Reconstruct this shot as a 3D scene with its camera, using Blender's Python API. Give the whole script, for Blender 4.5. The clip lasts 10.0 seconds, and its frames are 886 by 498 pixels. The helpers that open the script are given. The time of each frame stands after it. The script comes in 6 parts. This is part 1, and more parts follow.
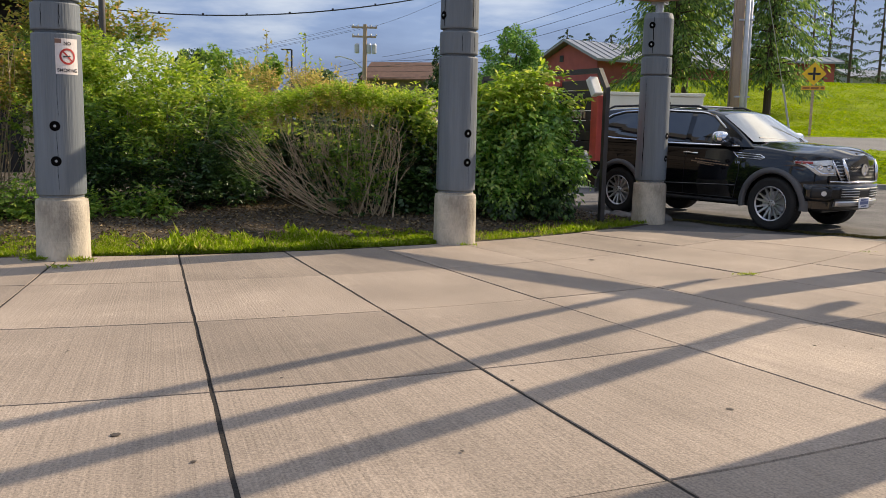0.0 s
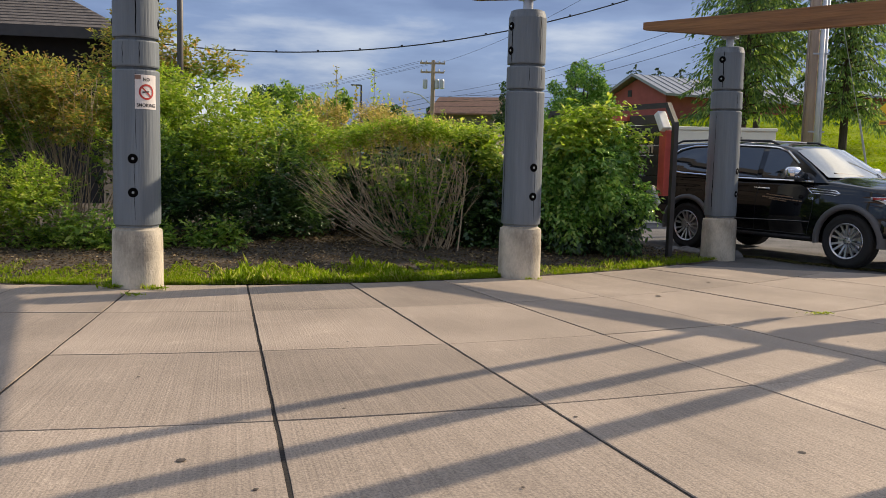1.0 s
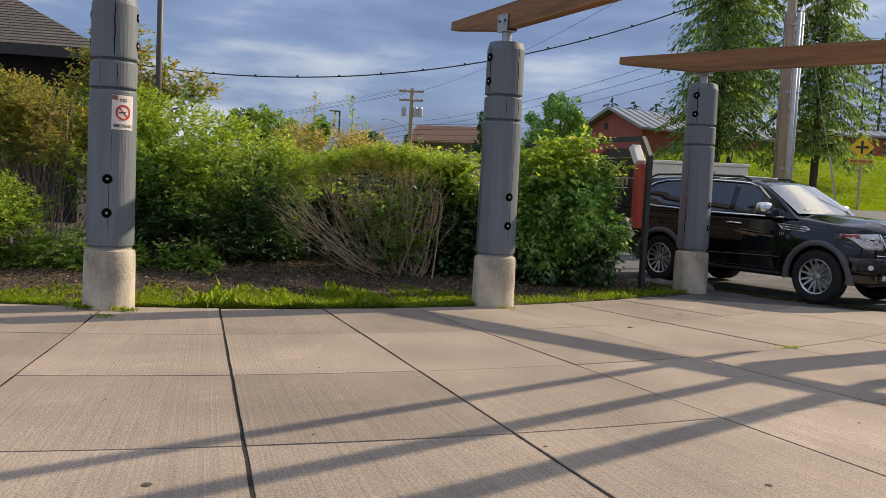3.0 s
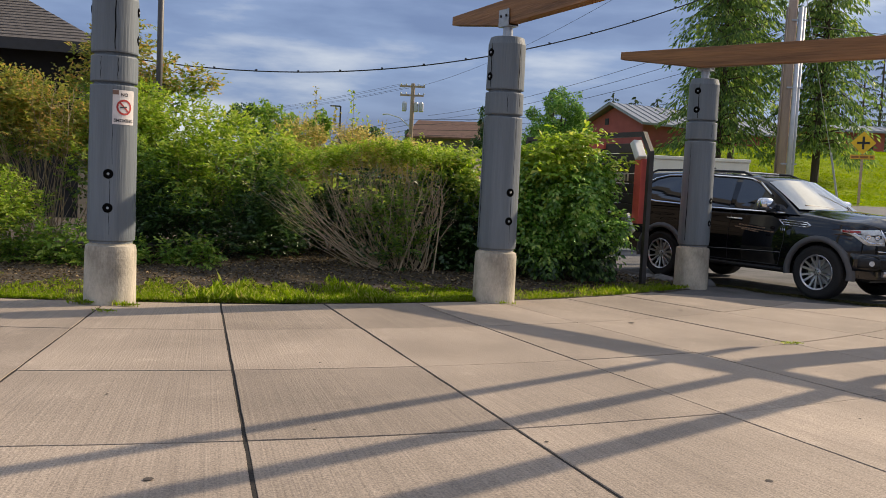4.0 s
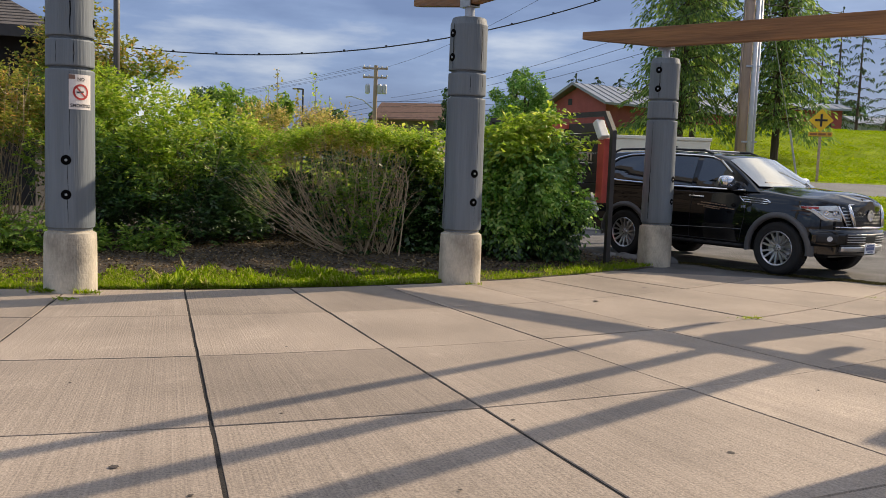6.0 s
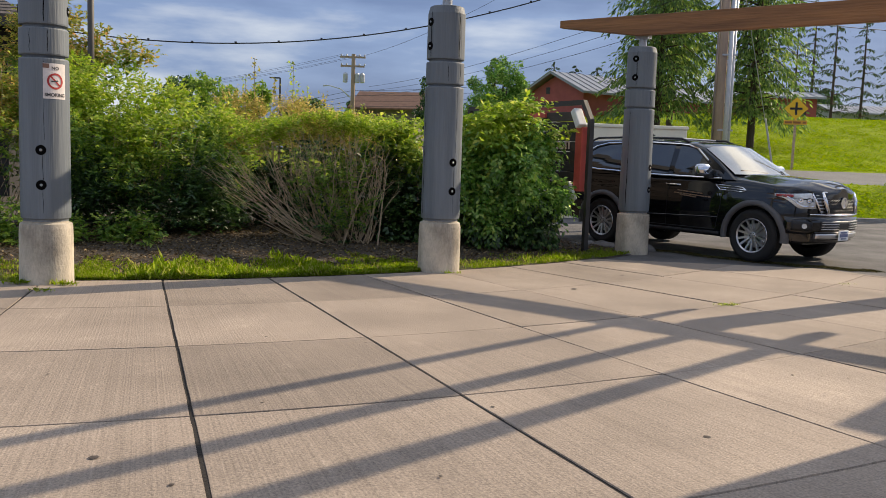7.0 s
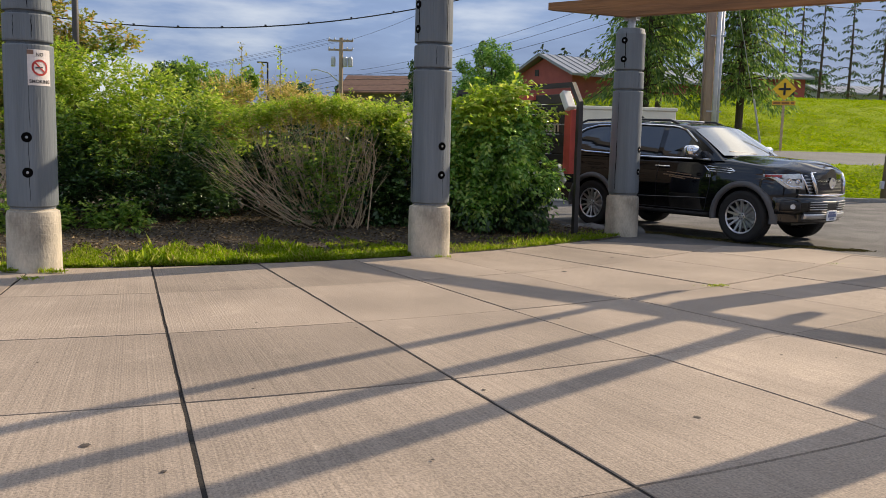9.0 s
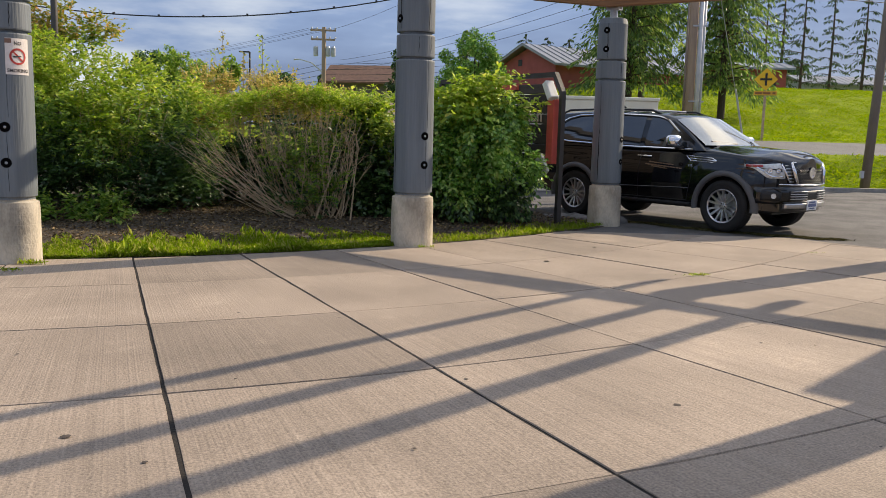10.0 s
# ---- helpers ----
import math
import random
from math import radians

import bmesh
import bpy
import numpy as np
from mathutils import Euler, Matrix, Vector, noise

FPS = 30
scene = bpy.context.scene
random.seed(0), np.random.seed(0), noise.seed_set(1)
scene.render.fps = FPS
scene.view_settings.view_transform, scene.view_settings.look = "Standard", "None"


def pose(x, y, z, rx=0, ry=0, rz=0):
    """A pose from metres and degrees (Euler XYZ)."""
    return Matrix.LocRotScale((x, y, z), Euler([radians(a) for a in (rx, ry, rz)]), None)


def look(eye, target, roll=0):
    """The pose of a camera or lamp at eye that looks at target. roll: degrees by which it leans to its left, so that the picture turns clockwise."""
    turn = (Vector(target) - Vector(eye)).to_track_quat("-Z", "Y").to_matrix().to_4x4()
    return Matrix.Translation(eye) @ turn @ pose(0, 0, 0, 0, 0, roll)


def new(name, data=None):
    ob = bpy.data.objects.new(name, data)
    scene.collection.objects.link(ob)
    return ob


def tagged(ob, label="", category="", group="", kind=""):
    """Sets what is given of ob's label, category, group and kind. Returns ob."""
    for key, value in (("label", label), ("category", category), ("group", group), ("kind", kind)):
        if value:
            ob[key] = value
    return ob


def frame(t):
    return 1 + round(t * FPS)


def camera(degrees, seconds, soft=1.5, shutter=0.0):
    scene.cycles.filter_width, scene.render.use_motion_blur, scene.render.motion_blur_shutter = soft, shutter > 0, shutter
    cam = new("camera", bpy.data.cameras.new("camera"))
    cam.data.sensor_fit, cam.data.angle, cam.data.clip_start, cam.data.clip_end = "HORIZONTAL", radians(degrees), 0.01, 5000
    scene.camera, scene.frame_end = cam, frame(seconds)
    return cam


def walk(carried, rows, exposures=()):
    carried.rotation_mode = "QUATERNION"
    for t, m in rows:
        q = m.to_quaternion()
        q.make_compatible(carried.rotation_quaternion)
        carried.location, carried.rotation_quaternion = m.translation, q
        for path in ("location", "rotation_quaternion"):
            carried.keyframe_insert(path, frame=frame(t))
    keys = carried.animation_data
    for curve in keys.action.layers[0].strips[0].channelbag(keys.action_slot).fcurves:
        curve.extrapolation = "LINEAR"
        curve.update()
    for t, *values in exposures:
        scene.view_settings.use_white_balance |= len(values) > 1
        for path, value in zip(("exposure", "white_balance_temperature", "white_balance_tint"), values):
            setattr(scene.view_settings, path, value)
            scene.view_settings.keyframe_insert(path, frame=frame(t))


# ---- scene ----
cam = camera(53.7, 10.0, soft=0.5)
PATH = [
    (0, (-0.02, 0.012, 1.502), (0.061, 1.99, 1.221), 1.3),
    (0.3, (0.015, 0.003, 1.506), (0.037, 1.988, 1.264), -3.1),
    (0.5, (-0.023, -0.067, 1.509), (-0.024, 1.919, 1.275), -2.5),
    (0.7, (-0.035, -0.058, 1.492), (-0.105, 1.928, 1.268), 0.9),
    (1, (-0.009, 0.007, 1.498), (-0.079, 1.995, 1.29), 1.5),
    (1.5, (-0.007, -0.008, 1.502), (-0.057, 1.985, 1.343), 1.9),
    (2, (-0.007, -0.016, 1.504), (-0.066, 1.977, 1.356), 2.5),
    (2.5, (0.0, -0.015, 1.499), (-0.016, 1.98, 1.358), 2.8),
    (4, (-0.004, -0.012, 1.499), (-0.021, 1.982, 1.345), 2.9),
    (4.5, (-0.002, -0.009, 1.495), (-0.002, 1.985, 1.335), 2.8),
    (5, (0.003, -0.014, 1.496), (0.01, 1.978, 1.325), 2.6),
    (5.5, (0.007, -0.014, 1.495), (0.038, 1.978, 1.314), 2.3),
    (7, (0.004, -0.042, 1.494), (0.115, 1.944, 1.28), 2.0),
    (7.5, (0.004, -0.048, 1.497), (0.127, 1.935, 1.27), 1.8),
    (8, (0.001, -0.032, 1.496), (0.133, 1.949, 1.258), 1.7),
    (8.5, (0.004, -0.033, 1.494), (0.138, 1.948, 1.252), 1.6),
    (9, (0.007, -0.038, 1.495), (0.141, 1.942, 1.245), 1.5),
    (9.5, (0.008, -0.037, 1.494), (0.147, 1.942, 1.236), 1.5),
    (10, (0.018, -0.044, 1.492), (0.189, 1.93, 1.221), 1.5),
]
walk(cam, [(t, look(eye, aim, roll)) for t, eye, aim, roll in PATH],
     exposures=[(0.0, 0.48), (1.0, 0.36), (2.5, 0.26), (4.5, 0.33), (5.5, 0.36), (7.5, 0.38), (10.0, 0.42)])

# ---- sky, sun ----
SUN_AZ, SUN_EL = 31.0, 31.0
world = bpy.data.worlds.new("sky")
scene.world = world
world.use_nodes = True
wn, wl = world.node_tree.nodes, world.node_tree.links
wn.clear()
w_out, w_bg, w_sky = wn.new("ShaderNodeOutputWorld"), wn.new("ShaderNodeBackground"), wn.new("ShaderNodeTexSky")
w_sky.sky_type, w_sky.sun_disc = "NISHITA", False
w_sky.sun_elevation, w_sky.sun_rotation = radians(SUN_EL), radians(90 - SUN_AZ)
w_geo, w_map, w_noise = wn.new("ShaderNodeTexCoord"), wn.new("ShaderNodeMapping"), wn.new("ShaderNodeTexNoise")
w_map.inputs["Scale"].default_value = (1.6, 1.6, 7.0)
w_noise.inputs["Scale"].default_value, w_noise.inputs["Detail"].default_value = 1.7, 7.0
w_noise.inputs["Roughness"].default_value = 0.52
w_ramp = wn.new("ShaderNodeValToRGB")
w_ramp.color_ramp.elements[0].position, w_ramp.color_ramp.elements[0].color = 0.40, (1.25, 1.8, 3.55, 1)
w_ramp.color_ramp.elements[1].position, w_ramp.color_ramp.elements[1].color = 0.68, (7.4, 7.5, 7.7, 1)
w_mid = w_ramp.color_ramp.elements.new(0.52)
w_mid.color = (2.2, 2.95, 4.9, 1)
w_mix = wn.new("ShaderNodeMix")
w_mix.data_type, w_mix.inputs["Factor"].default_value = "RGBA", 0.80
wl.new(w_geo.outputs["Generated"], w_map.inputs["Vector"])
wl.new(w_map.outputs["Vector"], w_noise.inputs["Vector"])
wl.new(w_noise.outputs["Fac"], w_ramp.inputs["Fac"])
wl.new(w_sky.outputs["Color"], w_mix.inputs["A"])
wl.new(w_ramp.outputs["Color"], w_mix.inputs["B"])
# cloud is thinner and brighter overhead than near the horizon
w_sep, w_high, w_tone, w_mul = wn.new("ShaderNodeSeparateXYZ"), wn.new("ShaderNodeMapRange"), wn.new("ShaderNodeMix"), wn.new("ShaderNodeVectorMath")
w_high.inputs["From Min"].default_value, w_high.inputs["From Max"].default_value = 0.14, 0.55
w_tone.data_type = "RGBA"
w_tone.inputs["A"].default_value, w_tone.inputs["B"].default_value = (0.92, 0.94, 0.98, 1), (2.02, 1.82, 1.50, 1)
w_mul.operation = "MULTIPLY"
wl.new(w_geo.outputs["Generated"], w_sep.inputs[0])
wl.new(w_sep.outputs["Z"], w_high.inputs["Value"])
wl.new(w_high.outputs[0], w_tone.inputs["Factor"])
wl.new(w_mix.outputs["Result"], w_mul.inputs[0])
wl.new(w_tone.outputs["Result"], w_mul.inputs[1])
wl.new(w_mul.outputs[0], w_bg.inputs["Color"])
w_bg.inputs["Strength"].default_value = 0.092
wl.new(w_bg.outputs["Background"], w_out.inputs["Surface"])

sun_way = Vector((math.cos(radians(SUN_AZ)) * math.cos(radians(SUN_EL)), math.sin(radians(SUN_AZ)) * math.cos(radians(SUN_EL)), math.sin(radians(SUN_EL))))
sun = new("sun", bpy.data.lights.new("sun", "SUN"))
sun.data.energy, sun.data.angle, sun.data.color = 4.5, radians(0.55), (1.0, 0.83, 0.62)
sun.matrix_world = look(sun_way * 60, (0, 0, 0))


# ---- materials ----
def mat(name, color, rough=0.7, metal=0.0, vary=0.12, scale=6.0, bump=0.15, bscale=60.0, tint=None, per=None, spec=0.5, coat=0.0, stretch=(1, 1, 1)):
    """A Principled surface: colour varied at two scales, fine relief, optional tint per piece."""
    m = bpy.data.materials.new(name)
    m.use_nodes = True
    n, l = m.node_tree.nodes, m.node_tree.links
    b = n["Principled BSDF"]
    b.inputs["Roughness"].default_value, b.inputs["Metallic"].default_value = rough, metal
    b.inputs["Specular IOR Level"].default_value, b.inputs["Coat Weight"].default_value = spec, coat
    co, mp = n.new("ShaderNodeTexCoord"), n.new("ShaderNodeMapping")
    mp.inputs["Scale"].default_value = stretch
    l.new(co.outputs["Object"], mp.inputs["Vector"])
    big, fine = n.new("ShaderNodeTexNoise"), n.new("ShaderNodeTexNoise")
    big.inputs["Scale"].default_value, big.inputs["Detail"].default_value = scale, 5
    fine.inputs["Scale"].default_value, fine.inputs["Detail"].default_value = bscale, 4
    l.new(mp.outputs["Vector"], big.inputs["Vector"])
    l.new(mp.outputs["Vector"], fine.inputs["Vector"])
    mix = n.new("ShaderNodeMix")
    mix.data_type = "RGBA"
    dark = [c * (1 - 2 * vary) for c in color]
    lite = [min(1, c * (1 + 1.3 * vary)) for c in (tint or color)]
    mix.inputs["A"].default_value, mix.inputs["B"].default_value = (*dark, 1), (*lite, 1)
    add = n.new("ShaderNodeMath")
    add.operation = "MULTIPLY_ADD"
    add.inputs[1].default_value = 0.45
    l.new(fine.outputs["Fac"], add.inputs[0])
    sub = n.new("ShaderNodeMath")
    sub.operation = "MULTIPLY_ADD"
    sub.inputs[1].default_value, sub.inputs[2].default_value = 1.4, -0.42
    l.new(big.outputs["Fac"], sub.inputs[0])
    l.new(sub.outputs[0], add.inputs[2])
    fac = add.outputs[0]
    if per:
        src = n.new("ShaderNodeObjectInfo") if per == "object" else n.new("ShaderNodeNewGeometry")
        ran = src.outputs["Random"] if per == "object" else src.outputs["Random Per Island"]
        mad = n.new("ShaderNodeMath")
        mad.operation = "MULTIPLY_ADD"
        mad.inputs[1].default_value = 0.7
        l.new(ran, mad.inputs[0])
        s2 = n.new("ShaderNodeMath")
        s2.operation = "MULTIPLY_ADD"
        s2.inputs[1].default_value, s2.inputs[2].default_value = 0.6, -0.2
        l.new(fac, s2.inputs[0])
        l.new(s2.outputs[0], mad.inputs[2])
        fac = mad.outputs[0]
    l.new(fac, mix.inputs["Factor"])
    l.new(mix.outputs["Result"], b.inputs["Base Color"])
    if bump:
        bp = n.new("ShaderNodeBump")
        bp.inputs["Strength"].default_value, bp.inputs["Distance"].default_value = bump, 0.02
        l.new(fine.outputs["Fac"], bp.inputs["Height"])
        l.new(bp.outputs["Normal"], b.inputs["Normal"])
    return m


def leaf_mat(name, dark, lite, third=None, glow=0.35, rough=0.45):
    """Foliage: colour per leaf, part of the light shining through."""
    m = bpy.data.materials.new(name)
    m.use_nodes = True
    n, l = m.node_tree.nodes, m.node_tree.links
    b, out = n["Principled BSDF"], n["Material Output"]
    geo, ramp = n.new("ShaderNodeNewGeometry"), n.new("ShaderNodeValToRGB")
    ramp.color_ramp.elements[0].color, ramp.color_ramp.elements[1].color = (*dark, 1), (*lite, 1)
    if third:
        ramp.color_ramp.elements[1].position = 0.72
        ramp.color_ramp.elements.new(1.0).color = (*third, 1)
    l.new(geo.outputs["Random Per Island"], ramp.inputs["Fac"])
    l.new(ramp.outputs["Color"], b.inputs["Base Color"])
    b.inputs["Roughness"].default_value = rough
    b.inputs["Specular IOR Level"].default_value = 0.5 if rough < 0.4 else (0.25 if rough < 0.6 else 0.08)
    tr, mx, br = n.new("ShaderNodeBsdfTranslucent"), n.new("ShaderNodeMixShader"), n.new("ShaderNodeHueSaturation")
    br.inputs["Value"].default_value, br.inputs["Saturation"].default_value = 1.9, 1.08
    l.new(ramp.outputs["Color"], br.inputs["Color"])
    l.new(br.outputs["Color"], tr.inputs["Color"])
    mx.inputs["Fac"].default_value = glow
    l.new(b.outputs[0], mx.inputs[1])
    l.new(tr.outputs[0], mx.inputs[2])
    l.new(mx.outputs[0], out.inputs["Surface"])
    return m


def slab_mat():
    """Broomed concrete: warm grey, stains, fine brush lines along the slab, speckle."""
    m = mat("broomed_concrete", (0.336, 0.269, 0.209), 0.9, vary=0.13, scale=1.3, bump=0.0, bscale=38, per="object")
    n, l = m.node_tree.nodes, m.node_tree.links
    b = n["Principled BSDF"]
    co = n.new("ShaderNodeTexCoord")
    mp = n.new("ShaderNodeMapping")
    mp.inputs["Scale"].default_value = (0.18, 80, 1)
    l.new(co.outputs["UV"], mp.inputs["Vector"])
    lines = n.new("ShaderNodeTexNoise")
    lines.inputs["Scale"].default_value, lines.inputs["Detail"].default_value = 1.0, 1.5
    l.new(mp.outputs["Vector"], lines.inputs["Vector"])
    grit = n.new("ShaderNodeTexNoise")
    grit.inputs["Scale"].default_value, grit.inputs["Detail"].default_value = 70, 6
    l.new(co.outputs["Object"], grit.inputs["Vector"])
    add = n.new("ShaderNodeMath")
    half = n.new("ShaderNodeMapRange")
    half.inputs["To Min"].default_value, half.inputs["To Max"].default_value = 0.28, 0.72
    l.new(lines.outputs["Fac"], half.inputs["Value"])
    l.new(half.outputs[0], add.inputs[0])
    l.new(grit.outputs["Fac"], add.inputs[1])
    bp = n.new("ShaderNodeBump")
    bp.inputs["Strength"].default_value, bp.inputs["Distance"].default_value = 0.6, 0.006
    l.new(add.outputs[0], bp.inputs["Height"])
    l.new(bp.outputs["Normal"], b.inputs["Normal"])
    # blotches, speckle and brush lines in the colour
    stain = n.new("ShaderNodeTexNoise")
    stain.inputs["Scale"].default_value, stain.inputs["Detail"].default_value = 0.55, 6
    l.new(co.outputs["Object"], stain.inputs["Vector"])
    sr = n.new("ShaderNodeMapRange")
    sr.inputs["From Min"].default_value, sr.inputs["From Max"].default_value = 0.3, 0.7
    sr.inputs["To Min"].default_value, sr.inputs["To Max"].default_value = 0.74, 1.14
    l.new(stain.outputs["Fac"], sr.inputs["Value"])
    lr = n.new("ShaderNodeMapRange")
    lr.inputs["To Min"].default_value, lr.inputs["To Max"].default_value = 0.55, 1.45
    l.new(add.outputs[0], lr.inputs["Value"])
    lr.inputs["From Min"].default_value, lr.inputs["From Max"].default_value = 0.68, 1.32
    mul = n.new("ShaderNodeMath")
    mul.operation = "MULTIPLY"
    l.new(sr.outputs[0], mul.inputs[0])
    l.new(lr.outputs[0], mul.inputs[1])
    pit = n.new("ShaderNodeTexNoise")
    pit.inputs["Scale"].default_value, pit.inputs["Detail"].default_value = 150, 2
    l.new(co.outputs["Object"], pit.inputs["Vector"])
    pr = n.new("ShaderNodeMapRange")
    pr.inputs["From Min"].default_value, pr.inputs["From Max"].default_value = 0.30, 0.42
    pr.inputs["To Min"].default_value, pr.inputs["To Max"].default_value = 0.62, 1.0
    l.new(pit.outputs["Fac"], pr.inputs["Value"])
    scale_n = n.new("ShaderNodeTexNoise")
    scale_n.inputs["Scale"].default_value, scale_n.inputs["Detail"].default_value, scale_n.inputs["Roughness"].default_value = 2.3, 9, 0.72
    l.new(co.outputs["Object"], scale_n.inputs["Vector"])
    pale = n.new("ShaderNodeMapRange")
    pale.inputs["From Min"].default_value, pale.inputs["From Max"].default_value = 0.56, 0.74
    pale.inputs["To Min"].default_value, pale.inputs["To Max"].default_value = 1.0, 1.30
    l.new(scale_n.outputs["Fac"], pale.inputs["Value"])
    wearing = n.new("ShaderNodeMath")
    wearing.operation = "MULTIPLY"
    l.new(pr.outputs[0], wearing.inputs[0])
    l.new(pale.outputs[0], wearing.inputs[1])
    both = n.new("ShaderNodeMath")
    both.operation = "MULTIPLY"
    l.new(mul.outputs[0], both.inputs[0])
    l.new(wearing.outputs[0], both.inputs[1])
    mul = both
    old = b.inputs["Base Color"].links[0].from_socket
    vm = n.new("ShaderNodeVectorMath")
    vm.operation = "SCALE"
    l.new(old, vm.inputs[0])
    l.new(mul.outputs[0], vm.inputs["Scale"])
    l.new(vm.outputs[0], b.inputs["Base Color"])
    return m


M = {}
M["slab"] = slab_mat()
M["joint"] = mat("joint_filler", (0.014, 0.010, 0.007), 0.95, bump=0.4)
M["cast"] = mat("cast_concrete", (0.50, 0.44, 0.345), 0.9, vary=0.34, scale=5, bscale=45, bump=0.3, stretch=(1, 1, 0.5))
M["pole_wood"] = mat("grey_painted_wood", (0.142, 0.163, 0.18), 0.6, vary=0.2, scale=7, bscale=45, bump=0.35, stretch=(1, 1, 0.05))
# black stands in for the shade inside bolt holes and cracks
M["hole"] = mat("recess_shade", (0.004, 0.004, 0.004), 0.9, bump=0.0, spec=0.05)
M["dark"] = mat("black_steel", (0.018, 0.018, 0.02), 0.5, bump=0.05)
M["steel"] = mat("galvanised_steel", (0.42, 0.43, 0.44), 0.42, metal=0.85, vary=0.15, scale=12)
M["beam"] = mat("stained_timber", (0.275, 0.125, 0.043), 0.6, vary=0.48, scale=4.0, bscale=34, bump=0.4, stretch=(0.07, 1, 1))
M["soil"] = mat("bark_mulch", (0.050, 0.037, 0.024), 0.95, vary=0.4, scale=3, bscale=60, bump=1.0, tint=(0.085, 0.067, 0.046))
M["asphalt"] = mat("asphalt", (0.115, 0.108, 0.103), 0.9, vary=0.42, scale=1.1, bscale=36, bump=1.0)
M["road"] = mat("worn_asphalt", (0.15, 0.148, 0.145), 0.9, vary=0.12, scale=0.6, bscale=90, bump=0.4)
M["turf"] = mat("turf", (0.155, 0.235, 0.010), 0.95, vary=0.22, scale=0.9, bscale=9, bump=0.7, tint=(0.25, 0.305, 0.014), spec=0.05)
M["kerb"] = mat("kerb_concrete", (0.30, 0.28, 0.25), 0.9, vary=0.2)
M["bark"] = mat("bark", (0.085, 0.06, 0.042), 0.9, vary=0.3, scale=9, bump=0.8, stretch=(1, 1, 0.2))
M["twig"] = mat("bare_twig", (0.48, 0.36, 0.23), 0.8, vary=0.25, scale=9, bump=0.3)
M["grass"] = leaf_mat("grass", (0.13, 0.21, 0.012), (0.25, 0.33, 0.03), (0.42, 0.38, 0.13), glow=0.5, rough=0.7)
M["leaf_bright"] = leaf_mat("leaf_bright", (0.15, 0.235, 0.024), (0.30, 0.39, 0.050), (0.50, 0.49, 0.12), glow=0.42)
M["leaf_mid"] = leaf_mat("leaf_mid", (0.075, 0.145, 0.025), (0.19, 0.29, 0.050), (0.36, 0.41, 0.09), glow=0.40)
# green of old leaves, darkened further to carry the shade inside the shrubs
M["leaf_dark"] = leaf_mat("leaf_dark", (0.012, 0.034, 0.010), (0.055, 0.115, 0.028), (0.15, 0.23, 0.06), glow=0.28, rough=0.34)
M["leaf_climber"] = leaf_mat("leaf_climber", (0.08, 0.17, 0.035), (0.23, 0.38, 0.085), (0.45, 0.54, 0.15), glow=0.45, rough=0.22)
M["leaf_olive"] = leaf_mat("leaf_olive", (0.2, 0.2, 0.04), (0.34, 0.31, 0.08), (0.52, 0.36, 0.15), glow=0.45)
M["leaf_plume"] = leaf_mat("leaf_plume", (0.26, 0.25, 0.06), (0.45, 0.38, 0.13), (0.62, 0.42, 0.22), glow=0.45, rough=0.7)
M["leaf_red"] = leaf_mat("leaf_red", (0.14, 0.18, 0.032), (0.29, 0.28, 0.058), (0.50, 0.28, 0.10), glow=0.45)
M["hill_grass"] = leaf_mat("hill_grass", (0.16, 0.24, 0.011), (0.235, 0.31, 0.015), (0.31, 0.345, 0.02), glow=0.35, rough=1.0)
M["needle_far"] = leaf_mat("needle_far", (0.035, 0.06, 0.03), (0.07, 0.105, 0.05), (0.12, 0.15, 0.07), glow=0.2, rough=0.8)
M["needle"] = leaf_mat("needle", (0.06, 0.11, 0.033), (0.15, 0.23, 0.06), (0.31, 0.37, 0.09), glow=0.40)


# ---- mesh helpers ----
def part(name, bm, material, parent=None, label="", smooth=False):
    me = bpy.data.meshes.new(name)
    bm.to_mesh(me)
    bm.free()
    if smooth:
        me.polygons.foreach_set("use_smooth", [True] * len(me.polygons))
    if isinstance(material, (list, tuple)):
        for m in material:
            me.materials.append(m)
    else:
        me.materials.append(material)
    ob = new(name, me)
    if parent is not None:
        ob.parent = parent
    return tagged(ob, label)


def thing(name, label, category, group="", at=None, kind=""):
    ob = new(name)
    ob.empty_display_size = 0.2
    if at is not None:
        ob.matrix_basis = at
    return tagged(ob, label, category, group, kind)


def box(bm, c, s, rot=None, bevel=0.0):
    r = bmesh.ops.create_cube(bm, size=1.0)
    vs = r["verts"]
    bmesh.ops.scale(bm, vec=s, verts=vs)
    if bevel:
        es = list({e for v in vs for e in v.link_edges})
        o = bmesh.ops.bevel(bm, geom=es, offset=bevel, segments=2, affect="EDGES", profile=0.5)
        vs = list({v for f in o["faces"] for v in f.verts} | {v for v in vs if v.is_valid})
    if rot is not None:
        bmesh.ops.transform(bm, matrix=rot.to_4x4() if hasattr(rot, "to_4x4") else rot, verts=vs)
    bmesh.ops.translate(bm, vec=c, verts=vs)
    return vs


def lathe(bm, profile, segs=32, close=True):
    """Turns (radius, z) pairs round the z axis."""
    rows = []
    for r, z in profile:
        rows.append([bm.verts.new((r * math.cos(2 * math.pi * k / segs), r * math.sin(2 * math.pi * k / segs), z)) for k in range(segs)])
    for a, b in zip(rows, rows[1:]):
        for k in range(segs):
            bm.faces.new((a[k], a[(k + 1) % segs], b[(k + 1) % segs], b[k]))
    if close:
        bm.faces.new(rows[0][::-1])
        bm.faces.new(rows[-1])
    return bm


